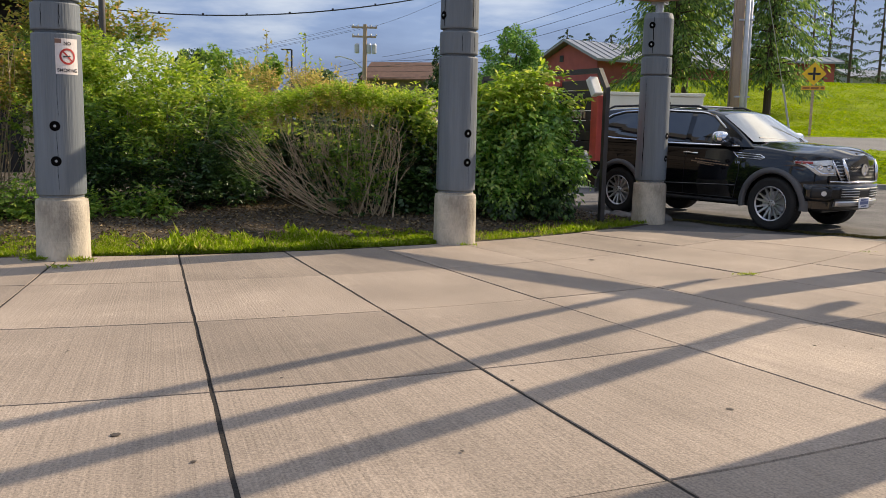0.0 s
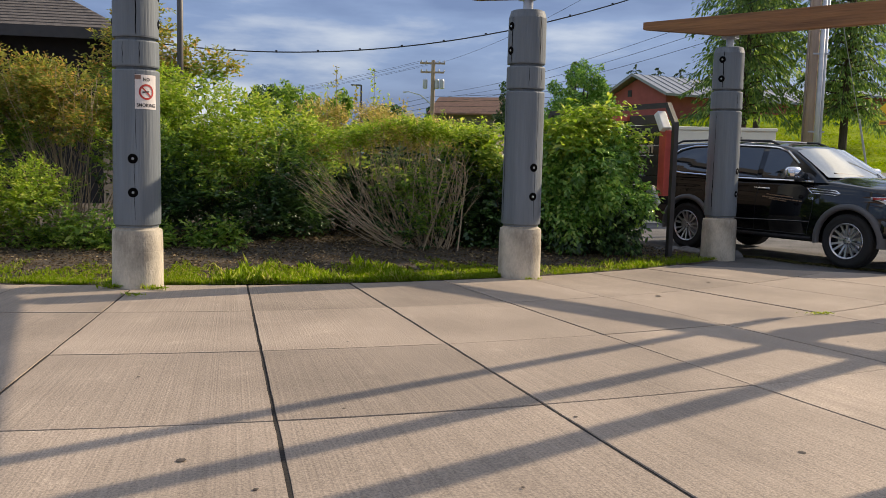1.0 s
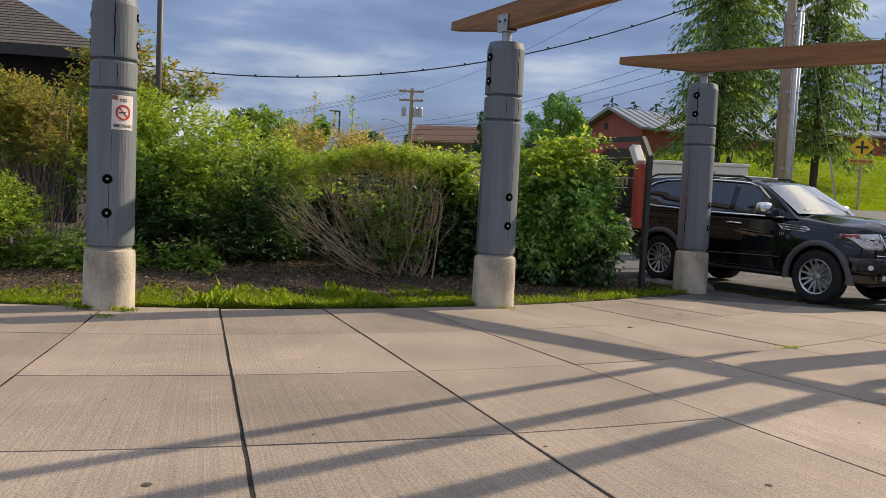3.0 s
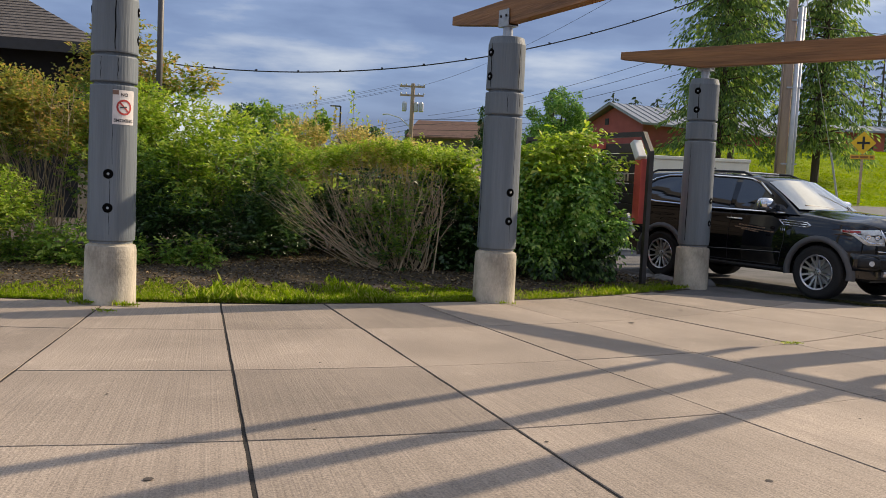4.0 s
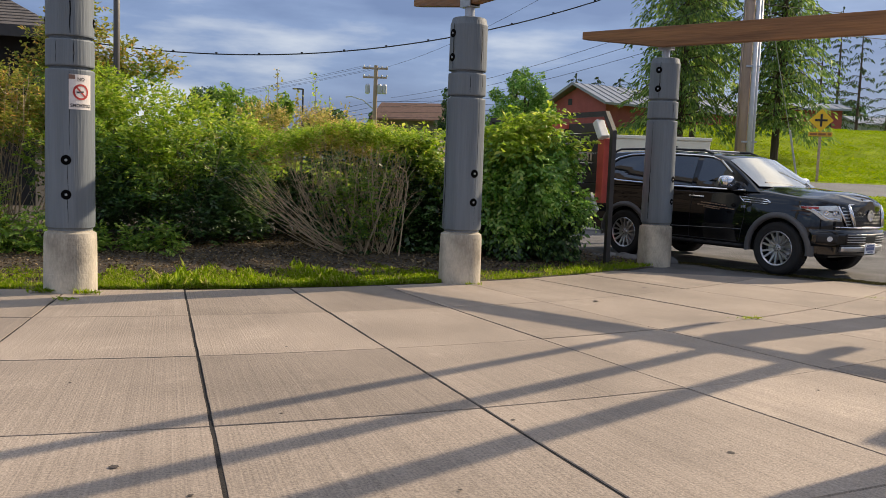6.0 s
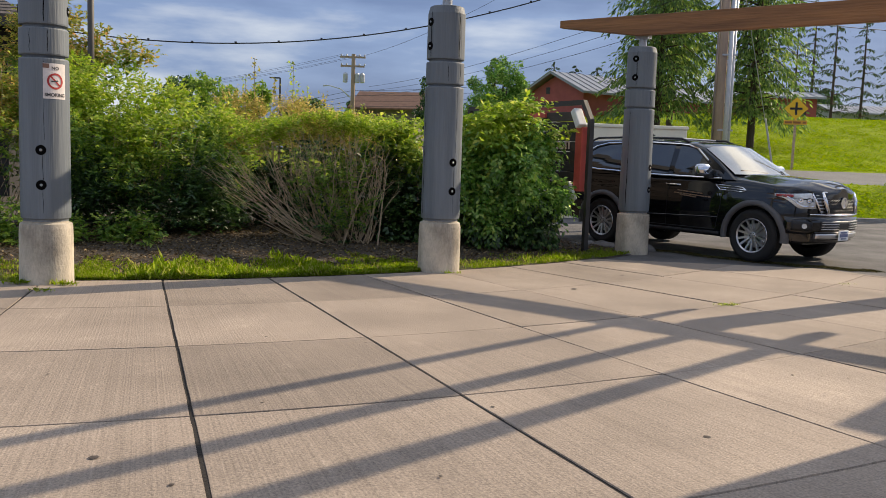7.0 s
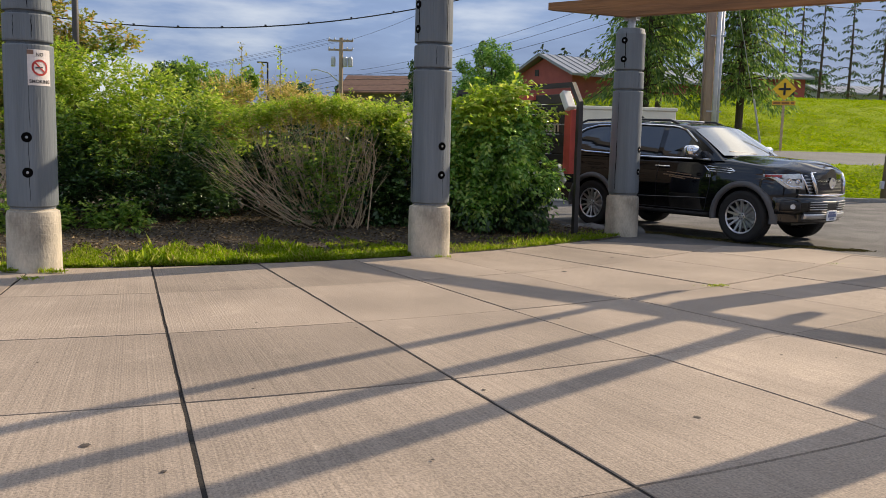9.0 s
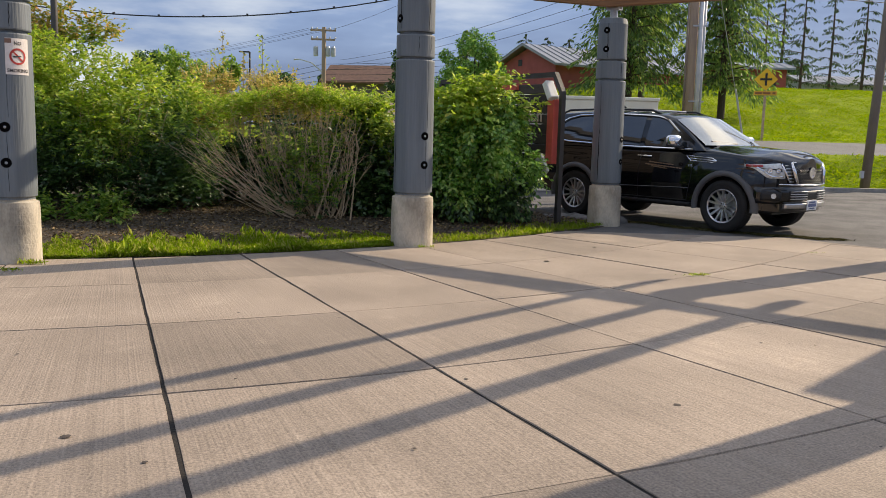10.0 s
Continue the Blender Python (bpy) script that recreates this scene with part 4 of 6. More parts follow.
# ---- parked vehicle ----
def build_suv():
    paint = mat("black_paint", (0.004, 0.004, 0.005), 0.06, vary=0.05, bump=0.0, spec=0.5, coat=0.5)
    trim = mat("grey_arch_trim", (0.085, 0.085, 0.088), 0.5, vary=0.08, bump=0.05)
    chrome = mat("chrome", (0.78, 0.78, 0.80), 0.09, metal=1.0, vary=0.02, bump=0.0)
    silver = mat("satin_silver", (0.55, 0.55, 0.56), 0.28, metal=0.85, vary=0.05, bump=0.0)
    glass = mat("tinted_glass", (0.012, 0.016, 0.020), 0.03, vary=0.02, bump=0.0, spec=0.9, coat=1.0)
    # opaque pale base colour stands in for the sky glare on the windscreen
    shield = mat("windscreen_glare", (0.25, 0.285, 0.30), 0.02, vary=0.22, scale=1.6, bump=0.0, spec=1.0, coat=1.0)
    rubber = mat("tyre_rubber", (0.012, 0.012, 0.012), 0.8, vary=0.2, bump=0.2)
    lens = mat("lamp_lens", (0.66, 0.69, 0.74), 0.06, vary=0.35, scale=7, bump=0.0, spec=0.9, coat=1.0)
    amber = mat("red_lens", (0.42, 0.035, 0.03), 0.15, vary=0.2, bump=0.0, coat=1.0)
    black = mat("black_plastic", (0.010, 0.010, 0.011), 0.5, vary=0.1)
    gold = mat("worn_gold_print", (0.28, 0.19, 0.12), 0.5, vary=0.3)
    car = thing("car", "black large four-wheel-drive car with chrome trim, parked on asphalt", "car", at=pose(5.495, 15.19, -0.012, 0, 0, -54.25))
    AX, WR = 1.538, 0.413
    NX, ND, NW = 1.66, 0.80, 0.995          # where the nose begins to round, its depth, the half width

    def z_low(x):
        z = 0.40 - 0.02 * smooth(2.0, 2.2, x) + 0.05 * smooth(-2.1, -2.5, x)
        for c in (AX, -AX):
            if abs(x - c) < 0.50:
                z = max(z, WR + math.sqrt(0.50 ** 2 - (x - c) ** 2))
        return z

    def z_sh(x):
        return 1.30 - 0.09 * smooth(0.9, 2.1, x) - 0.08 * smooth(2.05, 2.46, x) + 0.04 * smooth(-0.5, -1.6, x)

    def z_top(x):
        return 1.375 - 0.06 * smooth(1.0, 2.1, x) - 0.125 * smooth(1.95, 2.46, x) ** 2

    def half(x):
        """Half width in plan, round at the nose and a little at the tail."""
        if x > NX:
            return NW * max(0.0, 1 - ((x - NX) / ND) ** 2.5) ** (1 / 2.4)
        return NW - 0.09 * max(0, (-2.1 - x) / 0.7) ** 2

    def y_side(x, z):
        return half(x) * (1 - 0.05 * ((z - 0.74) / 0.45) ** 2 - 0.018 * smooth(0.98, 1.10, z))

    def nose(y, z, off=0.0):
        """A point on the rounded front, off metres proud of it."""
        def bare(v):
            return NX + ND * max(0.0, 1 - (abs(v) / NW) ** 2.4) ** (1 / 2.5) - 0.06 * ((z - 0.74) / 0.45) ** 2
        e = 0.004
        n = Vector((2 * e, -(bare(y + e) - bare(y - e)), 0)).normalized()
        return Vector((bare(y), y, z)) + n * off

    def patch(name, ya, yb, za, zb, off, material, parent, lab="", n=14, deep=0.03, warp=None):
        """A skin on the nose between two widths and heights, with its rim turned in."""
        bm = bmesh.new()
        rows = []
        for i in range(n + 1):
            u = i / n
            row = []
            for v in (0, 0, 0.33, 0.67, 1, 1):
                y = ya + (yb - ya) * u
                lo, hi = (za, zb) if warp is None else warp(u, za, zb)
                row.append((y, lo + (hi - lo) * v))
            pts = [nose(y, z, off) for y, z in row]
            pts[0], pts[-1] = nose(*row[0], off - deep), nose(*row[-1], off - deep)
            rows.append([bm.verts.new(p) for p in pts])
        for p, q in zip(rows, rows[1:]):
            for k in range(5):
                bm.faces.new((p[k], p[k + 1], q[k + 1], q[k])).smooth = 0 < k < 4
        bm.faces.new(rows[0])
        bm.faces.new(rows[-1][::-1])
        bmesh.ops.recalc_face_normals(bm, faces=bm.faces)
        return part(name, bm, material, parent, lab)

    xs = sorted({round(-2.80 + 0.08 * i, 3) for i in range(66)} | {2.42, 2.435, 2.446, 2.453, 2.457} | {round(s * AX + o, 4) for s in (-1, 1) for o in (-0.5, -0.49, 0.49, 0.5)})
    bm = bmesh.new()
    rows = []
    for x in xs:
        row = []
        zl, zs = z_low(x), z_sh(x)
        for i in range(11):
            z = zl + (zs - 0.03 - zl) * i / 10
            row.append((y_side(x, z), z))
        ys, zt = row[-1][0], z_top(x)
        for u, w in ((0.012, 0.012), (0.035, 0.026), (0.08, 0.036)):
            row.append((ys * (1 - u), zs - 0.03 + w))
        for u in (0.2, 0.34, 0.42, 0.5, 0.75, 1.0):
            bulge = 0.018 * smooth(0.36, 0.46, u) * smooth(0.8, 1.1, x)
            row.append((ys * (1 - u), zs + 0.006 + (zt - zs - 0.018) * (1 - (1 - u) ** 2.2) + bulge))
        full = [(-y, z) for y, z in row] + [(y, z) for y, z in row[-2::-1]]
        rows.append([bm.verts.new((x, y, z)) for y, z in full])
    for p, q in zip(rows, rows[1:]):
        for k in range(len(p) - 1):
            bm.faces.new((p[k], q[k], q[k + 1], p[k + 1])).smooth = True
    bm.faces.new(rows[0])
    bm.faces.new(rows[-1][::-1])
    part("body", bm, paint, car, "glossy black body")
    bm = bmesh.new()
    box(bm, (-0.1, 0, 0.42), (4.5, 1.1, 0.22))
    for s in (-1, 1):
        for x in (AX, -AX):
            box(bm, (x, s * 0.55, 0.66), (0.96, 0.30, 0.5))
    part("underbody", bm, black, car)

    # cabin
    def cabin_pt(x, z, s):
        t = (z - 1.26) / 0.66
        return Vector((x, s * (0.945 - 0.17 * t - 0.045 * t * t), z))
    side = [(1.13, 1.27), (0.72, 1.55), (0.40, 1.75), (0.22, 1.82), (-0.05, 1.85), (-0.7, 1.87), (-1.6, 1.865), (-2.25, 1.83), (-2.50, 1.76), (-2.74, 1.28)]
    bm = bmesh.new()
    ring = []
    for x, z in side:
        l, r = cabin_pt(x, z, 1), cabin_pt(x, z, -1)
        top = []
        n = 12
        for i in range(n + 1):
            u = i / n
            p = r.lerp(l, u)
            w = 1 - (2 * u - 1) ** 4
            p.z += 0.05 * w * (1 if z > 1.5 else 0.3)
            p.x += 0.07 * (1 - (2 * u - 1) ** 2) * (1 if x > 0.1 else (-1 if x < -2.3 else 0))
            top.append(bm.verts.new(p))
        ring.append(top)
    for p, q in zip(ring, ring[1:]):
        for k in range(len(p) - 1):
            bm.faces.new((p[k], p[k + 1], q[k + 1], q[k])).smooth = True
    for s, k in ((-1, 0), (1, -1)):
        f = [r[k] for r in ring]
        bm.faces.new(f if s > 0 else f[::-1])
    bmesh.ops.recalc_face_normals(bm, faces=bm.faces)
    part("cabin", bm, paint, car, "black roof and pillars")

    def pane(name, outline, s, material, off=0.006, lab="", parent=None):
        bm = bmesh.new()
        vs = []
        for x, z in outline:
            p = cabin_pt(x, z, s)
            p.y += s * (off + 0.03 * (z - 1.3) * (1.85 - z))
            vs.append(bm.verts.new(p))
        f = bm.faces.new(vs if s < 0 else vs[::-1])
        ext = bmesh.ops.extrude_face_region(bm, geom=[f])
        bmesh.ops.translate(bm, vec=(0, -s * 0.012, 0), verts=[v for v in ext["geom"] if isinstance(v, bmesh.types.BMVert)])
        bmesh.ops.recalc_face_normals(bm, faces=bm.faces)
        return part(name, bm, material, parent or car, lab)

    def trim_line(outline, s, r, material, parent, name="chrome_strip"):
        bm = bmesh.new()
        pts = []
        for x, z in outline:
            p = cabin_pt(x, z, s)
            p.y += s * 0.030
            pts.append(p)
        tube(bm, pts, r, 6)
        return part(name, bm, material, parent)

    front_w = [(0.84, 1.32), (0.55, 1.555), (0.30, 1.735), (0.14, 1.785), (-0.03, 1.80), (-0.06, 1.325)]
    mid_w = [(-0.16, 1.325), (-0.14, 1.805), (-0.75, 1.825), (-1.00, 1.822), (-1.00, 1.335)]
    rear_w = [(-1.12, 1.375), (-1.13, 1.815), (-1.60, 1.80), (-1.86, 1.745), (-2.00, 1.66), (-2.05, 1.57), (-2.00, 1.48), (-1.86, 1.39), (-1.74, 1.375)]
    for s in (-1, 1):
        for o, nm in ((front_w, "side_window"), (mid_w, "side_window"), (rear_w, "quarter_window")):
            pane(nm, o, s, glass, lab="dark tinted glass")
        trim_line([(0.93, 1.285), (-0.5, 1.30), (-1.08, 1.325), (-1.74, 1.352), (-1.88, 1.37), (-2.04, 1.47), (-2.09, 1.57), (-2.03, 1.68), (-1.87, 1.77), (-1.6, 1.828), (-1.08, 1.846), (-0.6, 1.85), (-0.02, 1.828), (0.17, 1.81), (0.34, 1.757), (0.60, 1.56)], s, 0.017, chrome, car)
        bm = bmesh.new()
        tube(bm, [(0.05, s * 0.66, 1.865), (-0.12, s * 0.66, 1.925), (-1.1, s * 0.655, 1.945), (-2.0, s * 0.65, 1.925), (-2.15, s * 0.65, 1.87)], 0.019, 8)
        part("roof_rail", bm, black, car)
    bm = bmesh.new()
    for x in (-0.35, -0.75):
        box(bm, (x, 0, 1.935), (0.07, 1.26, 0.025), bevel=0.008)
    part("roof_crossbar", bm, silver, car)
    # windscreen with its surround
    bm = bmesh.new()
    rows = []
    for j in range(7):
        v = j / 6
        row = []
        for i in range(13):
            u = -1 + i / 6
            lo = Vector((1.075 + 0.085 * (1 - u * u), u * 0.83, 1.330 + 0.016))
            hi = Vector((0.43 + 0.075 * (1 - u * u), u * 0.715, 1.755 + 0.050 * (1 - u ** 4)))
            p = lo.lerp(hi, v)
            p.z += 0.012 + 0.035 * v * (1 - v)
            row.append(bm.verts.new(p))
        rows.append(row)
    for a, b in zip(rows, rows[1:]):
        for i in range(12):
            bm.faces.new((a[i], a[i + 1], b[i + 1], b[i])).smooth = True
    part("windscreen", bm, shield, car, "reflecting windscreen with sky glare in its pale colour")
    for s in (-1, 1):
        bm = bmesh.new()
        tube(bm, [(1.20, 0.1 + 0.35 * s, 1.365), (1.12, 0.25 * s + 0.3, 1.385), (1.03, 0.6 * s, 1.425)], 0.009, 5)
        part("wiper", bm, black, car)
    # arches, wheels
    for s in (-1, 1):
        for x in (AX, -AX):
            bm = bmesh.new()
            n = 26
            rows = []
            for i in range(n + 1):
                t = radians(-8 + 196 * i / n)
                row = []
                for rr, off in ((0.470, -0.03), (0.476, 0.026), (0.495, 0.040), (0.545, 0.034), (0.565, 0.0), (0.565, -0.04)):
                    px, pz = x + rr * math.cos(t), WR + rr * math.sin(t)
                    y = min(y_side(px, max(0.45, min(1.1, pz))) + 0.03, 0.985) if x > 0 else y_side(px, max(0.45, min(1.1, pz)))
                    row.append(bm.verts.new((px, s * (y + off), pz)))
                rows.append(row)
            for p, q in zip(rows, rows[1:]):
                for k in range(5):
                    bm.faces.new((p[k], p[k + 1], q[k + 1], q[k])).smooth = True
            bmesh.ops.recalc_face_normals(bm, faces=bm.faces)
            part("arch_flare", bm, trim, car, "grey plastic wheel arch flare")
            wheel = thing("wheel", "", "", at=pose(x, s * 0.862, WR, 90 if s < 0 else -90, 0, 0))
            wheel.parent = car
            bm = lathe(bmesh.new(), [(0.266, -0.13), (0.30, -0.14), (0.385, -0.128), (0.406, -0.105), (0.413, 0), (0.406, 0.105), (0.385, 0.128), (0.345, 0.138), (0.338, 0.134), (0.300, 0.138), (0.270, 0.13), (0.266, 0.10), (0.266, -0.13)], 56, close=False)
            tyre = part("tyre", bm, rubber, wheel, "black rubber tyre", smooth=True)
            bm = bmesh.new()
            for k in range(56):
                for zz in (-0.075, -0.025, 0.025, 0.075):
                    a = radians(360 * k / 56 + zz * 40)
                    box(bm, (0.411 * math.cos(a), 0.411 * math.sin(a), zz), (0.008, 0.033, 0.040), rot=pose(0, 0, 0, 0, 0, math.degrees(a)).to_3x3())
            part("tread", bm, rubber, tyre)
            bm = lathe(bmesh.new(), [(0.266, -0.12), (0.274, 0.128), (0.266, 0.135), (0.248, 0.120), (0.240, 0.02), (0.20, 0.0), (0.03, 0.0)], 56, close=False)
            for f in bm.faces:
                f.material_index = 1 if f.calc_center_median().z < 0.09 and f.calc_center_median().xy.length < 0.246 else 0
            lathe(bm, [(0.066, 0.0), (0.066, 0.09), (0.056, 0.108), (0.02, 0.112)], 20)
            for k in range(7):
                for da, w0, w1 in ((-11.5, 0.014, 0.017), (11.5, 0.014, 0.017)):
                    t0, t1 = radians(51.43 * k + da * 0.7), radians(51.43 * k + da)
                    p0, p1 = Vector((0.058 * math.cos(t0), 0.058 * math.sin(t0), 0.098)), Vector((0.254 * math.cos(t1), 0.254 * math.sin(t1), 0.118))
                    e = (p1 - p0).normalized()
                    nn = Vector((-e.y, e.x, 0))
                    c = [p0 - nn * w0, p0 + nn * w0, p1 + nn * w1, p1 - nn * w1]
                    hi4 = [bm.verts.new(v) for v in c]
                    lo4 = [bm.verts.new(v - Vector((0, 0, 0.045)) - nn * 0.004 * (1 if i in (1, 2) else -1)) for i, v in enumerate(c)]
                    bm.faces.new(hi4)
                    for i in range(4):
                        bm.faces.new((hi4[i], lo4[i], lo4[(i + 1) % 4], hi4[(i + 1) % 4]))
            bmesh.ops.recalc_face_normals(bm, faces=bm.faces)
            rim = part("rim", bm, [silver, black], wheel, "bright multi-spoke alloy rim")
            for k in range(6):
                a = radians(60 * k)
                bm = lathe(bmesh.new(), [(0.011, 0.09), (0.011, 0.106), (0.006, 0.110)], 6)
                bmesh.ops.translate(bm, vec=(0.040 * math.cos(a), 0.040 * math.sin(a), 0.004), verts=bm.verts)
                part("wheel_nut", bm, black, rim)
            bm = lathe(bmesh.new(), [(0.19, 0.0), (0.19, 0.03), (0.08, 0.03)], 32)
            part("brake_disc", bm, silver, wheel)
    # sides: doors, handles, sills, vent, mirrors
    for s in (-1, 1):
        def on_side(x, z, off=0.003):
            return Vector((x, s * (y_side(x, z) + off), z))
        for seam in ([(0.92, 1.26), (0.94, 0.85), (0.86, 0.46)], [(-0.11, 1.27), (-0.11, 0.46)], [(-1.06, 1.28), (-1.04, 1.0), (-1.06, 0.96)], [(0.86, 0.46), (-0.95, 0.46)]):
            bm = bmesh.new()
            pts = []
            for (x0, z0), (x1, z1) in zip(seam, seam[1:]):
                pts += [on_side(x0 + (x1 - x0) * i / 6, z0 + (z1 - z0) * i / 6, 0.0) for i in range(6)]
            pts.append(on_side(*seam[-1], 0.0))
            tube(bm, pts, 0.005, 4)
            part("door_seam", bm, black, car)
        # swage line along the doors
        bm = bmesh.new()
        tube(bm, [on_side(-1.0 + 0.19 * i, 0.60 + 0.006 * i, -0.006) for i in range(11)], 0.014, 6)
        part("swage", bm, paint, car, smooth=True)
        for x in (-0.03, -1.0):
            bm = bmesh.new()
            tube(bm, [on_side(x + 0.14, 1.145, 0.002), on_side(x + 0.11, 1.147, 0.042), on_side(x - 0.11, 1.152, 0.042), on_side(x - 0.14, 1.152, 0.002)], 0.017, 8)
            part("door_handle", bm, chrome, car, "chrome door handle")
        bm = bmesh.new()
        box(bm, (0, s * 0.975, 0.40), (1.95, 0.17, 0.05), bevel=0.018)
        part("side_step", bm, black, car)
        bm = bmesh.new()
        for z in (1.185, 1.145, 1.105):
            tube(bm, [on_side(0.80 + (1.185 - z) * 1.1, z, 0.004), on_side(1.30, z - 0.03 * (z - 1.0) / 0.18, 0.006), on_side(1.37, 1.115, 0.004)], 0.010, 6)
        tube(bm, [on_side(0.79, 1.19, 0.004), on_side(0.90, 1.10, 0.004)], 0.011, 6)
        part("wing_vent", bm, chrome, car, "chrome framed wing vent")
        bm = bmesh.new()
        for dx in (0, 0.035, 0.065):
            tube(bm, [on_side(0.86 + dx, 1.045, 0.003), on_side(0.875 + dx, 1.005, 0.003)], 0.008, 4)
        part("badge", bm, chrome, car)
        if s < 0:
            for z, x0, n, w in ((1.055, 0.10, 9, 0.045), (1.015, 0.04, 12, 0.050), (0.985, 0.16, 8, 0.03)):
                for k in range(n):
                    bm = bmesh.new()
                    box(bm, on_side(x0 + k * (w + 0.012), z - 0.004 * k, 0.002), (w, 0.003, 0.018))
                    part("door_print", bm, gold, car, "worn unreadable print as plain bars")
        # mirror
        bm = bmesh.new()
        bmesh.ops.create_uvsphere(bm, u_segments=20, v_segments=14, radius=1)
        for v in bm.verts:
            v.co = Vector((math.copysign(abs(v.co.x) ** 0.7, v.co.x) * 0.10, math.copysign(abs(v.co.y) ** 0.65, v.co.y) * 0.145, math.copysign(abs(v.co.z) ** 0.65, v.co.z) * 0.100))
        bmesh.ops.translate(bm, vec=(0.66, s * 1.12, 1.415), verts=bm.verts)
        mir = part("mirror", bm, chrome, car, "chrome door mirror", smooth=True)
        bm = bmesh.new()
        box(bm, (0.69, s * 0.99, 1.305), (0.09, 0.18, 0.06), bevel=0.018)
        box(bm, (0.66, s * 1.12, 1.325), (0.17, 0.25, 0.035), bevel=0.015)
        part("mirror_arm", bm, black, mir)
    # front bumper, grille, lamps
    bumper = patch("front_bumper", -0.93, 0.93, 0.50, 0.755, 0.045, paint, car, "black front bumper", n=30, deep=0.08)
    patch("lower_lip", -0.85, 0.85, 0.36, 0.50, 0.0, black, bumper, n=24, deep=0.05)
    patch("skid_plate", -0.60, 0.60, 0.425, 0.505, 0.060, silver, car, "silver skid plate", n=18, deep=0.08)
    intake = patch("lower_intake", -0.54, 0.54, 0.55, 0.70, 0.050, black, car, n=16)
    for z in (0.575, 0.612, 0.650, 0.688):
        for a, b in ((-0.52, -0.15), (0.15, 0.52)):
            patch("intake_bar", a, b, z - 0.006, z + 0.006, 0.062, silver, intake, n=6, deep=0.015)
    grille = patch("grille", -0.435, 0.435, 0.805, 1.125, 0.016, black, car, "black mesh grille in a chrome frame", n=16)
    bm = bmesh.new()
    for r in range(6):
        for c in range(12):
            y, z = -0.375 + 0.066 * c + (0.033 if r % 2 else 0), 0.835 + 0.050 * r
            if abs(y) > 0.36 + 0.25 * (z - 0.83) or math.hypot(y, z - 0.975) < 0.095:
                continue
            pts = [nose(y + 0.029 * math.cos(t * math.pi / 3), z + 0.022 * math.sin(t * math.pi / 3), 0.024) for t in range(7)]
            tube(bm, pts, 0.0036, 4)
    part("grille_mesh", bm, trim, grille)
    bm = bmesh.new()
    for s in (-1, 1):
        tube(bm, [nose(s * 0.475, 1.135, 0.02), nose(s * 0.455, 1.0, 0.035), nose(s * 0.405, 0.815, 0.04)], [0.020, 0.034, 0.026], 8)
        tube(bm, [nose(s * 0.640, 1.115, 0.015), nose(s * 0.590, 0.98, 0.018), nose(s * 0.520, 0.80, 0.02)], [0.012, 0.017, 0.012], 8)
    tube(bm, [nose(-0.70 + 0.07 * i, 0.785 + 0.02 * abs(-0.7 + 0.07 * i), 0.035) for i in range(21)], [0.010 + 0.008 * (1 - abs(i / 10 - 1)) for i in range(21)], 8)
    tube(bm, [nose(-0.47 + 0.047 * i, 1.135, 0.02) for i in range(21)], 0.012, 8)
    part("grille_frame", bm, chrome, grille, "bright chrome grille frame", smooth=True)
    for s in (-1, 1):
        for k in range(6):
            z = 0.84 + 0.05 * k
            y = 0.44 + 0.16 * (z - 0.8) / 0.3 * 0.4
            patch("side_slat", s * y, s * (y + 0.09), z - 0.008, z + 0.008, 0.018, silver, grille, n=2, deep=0.015)
    bm = lathe(bmesh.new(), [(0.088, 0), (0.088, 0.014), (0.066, 0.014), (0.066, 0.004)], 28)
    box(bm, (0, 0, 0.010), (0.04, 0.20, 0.012))
    bmesh.ops.transform(bm, matrix=pose(nose(0, 0.975).x + 0.025, 0, 0.975, 0, 90, 0), verts=bm.verts)
    part("emblem", bm, chrome, grille, "round chrome emblem")
    for s in (-1, 1):
        def shape(u, lo, hi):
            return (lo + 0.17 * smooth(0.55, 1.0, u), hi - 0.03 * u)
        lamp = patch("headlight", s * 0.60, s * 0.972, 0.885, 1.125, 0.014, lens, car, "clear headlight with a red corner", n=18, warp=shape)
        patch("side_marker", s * 0.86, s * 0.966, 1.055, 1.093, 0.019, amber, lamp, "red side reflector", n=6, deep=0.01)
        patch("lamp_bezel", s * 0.64, s * 0.90, 0.985, 1.035, 0.017, black, lamp, n=8, deep=0.01, warp=lambda u, lo, hi: (lo + 0.07 * u, hi))
        patch("light_guide", s * 0.62, s * 0.94, 0.905, 0.928, 0.020, chrome, lamp, n=8, deep=0.01, warp=lambda u, lo, hi: (lo + 0.15 * smooth(0.45, 1.0, u), hi + 0.15 * smooth(0.45, 1.0, u)))
        for y in (0.70, 0.80):
            c = nose(s * y, 1.005, 0.02)
            n2 = nose(s * y, 1.005, 1.0) - nose(s * y, 1.005, 0.0)
            bm = lathe(bmesh.new(), [(0.042, 0), (0.042, 0.010), (0.033, 0.010), (0.022, 0.004), (0.003, 0.008)], 18)
            bmesh.ops.transform(bm, matrix=Matrix.Translation(c) @ n2.to_track_quat("Z", "Y").to_matrix().to_4x4(), verts=bm.verts)
            part("projector", bm, chrome, lamp)
        recess = patch("fog_lamp_recess", s * 0.66, s * 0.88, 0.55, 0.69, 0.049, black, car, n=8)
        c = nose(s * 0.76, 0.62, 0.052)
        bm = lathe(bmesh.new(), [(0.040, 0), (0.040, 0.008), (0.030, 0.004)], 16)
        bmesh.ops.transform(bm, matrix=Matrix.Translation(c) @ pose(0, 0, 0, 0, 90, s * 40), verts=bm.verts)
        part("fog_lamp", bm, lens, recess)
    bm = bmesh.new()
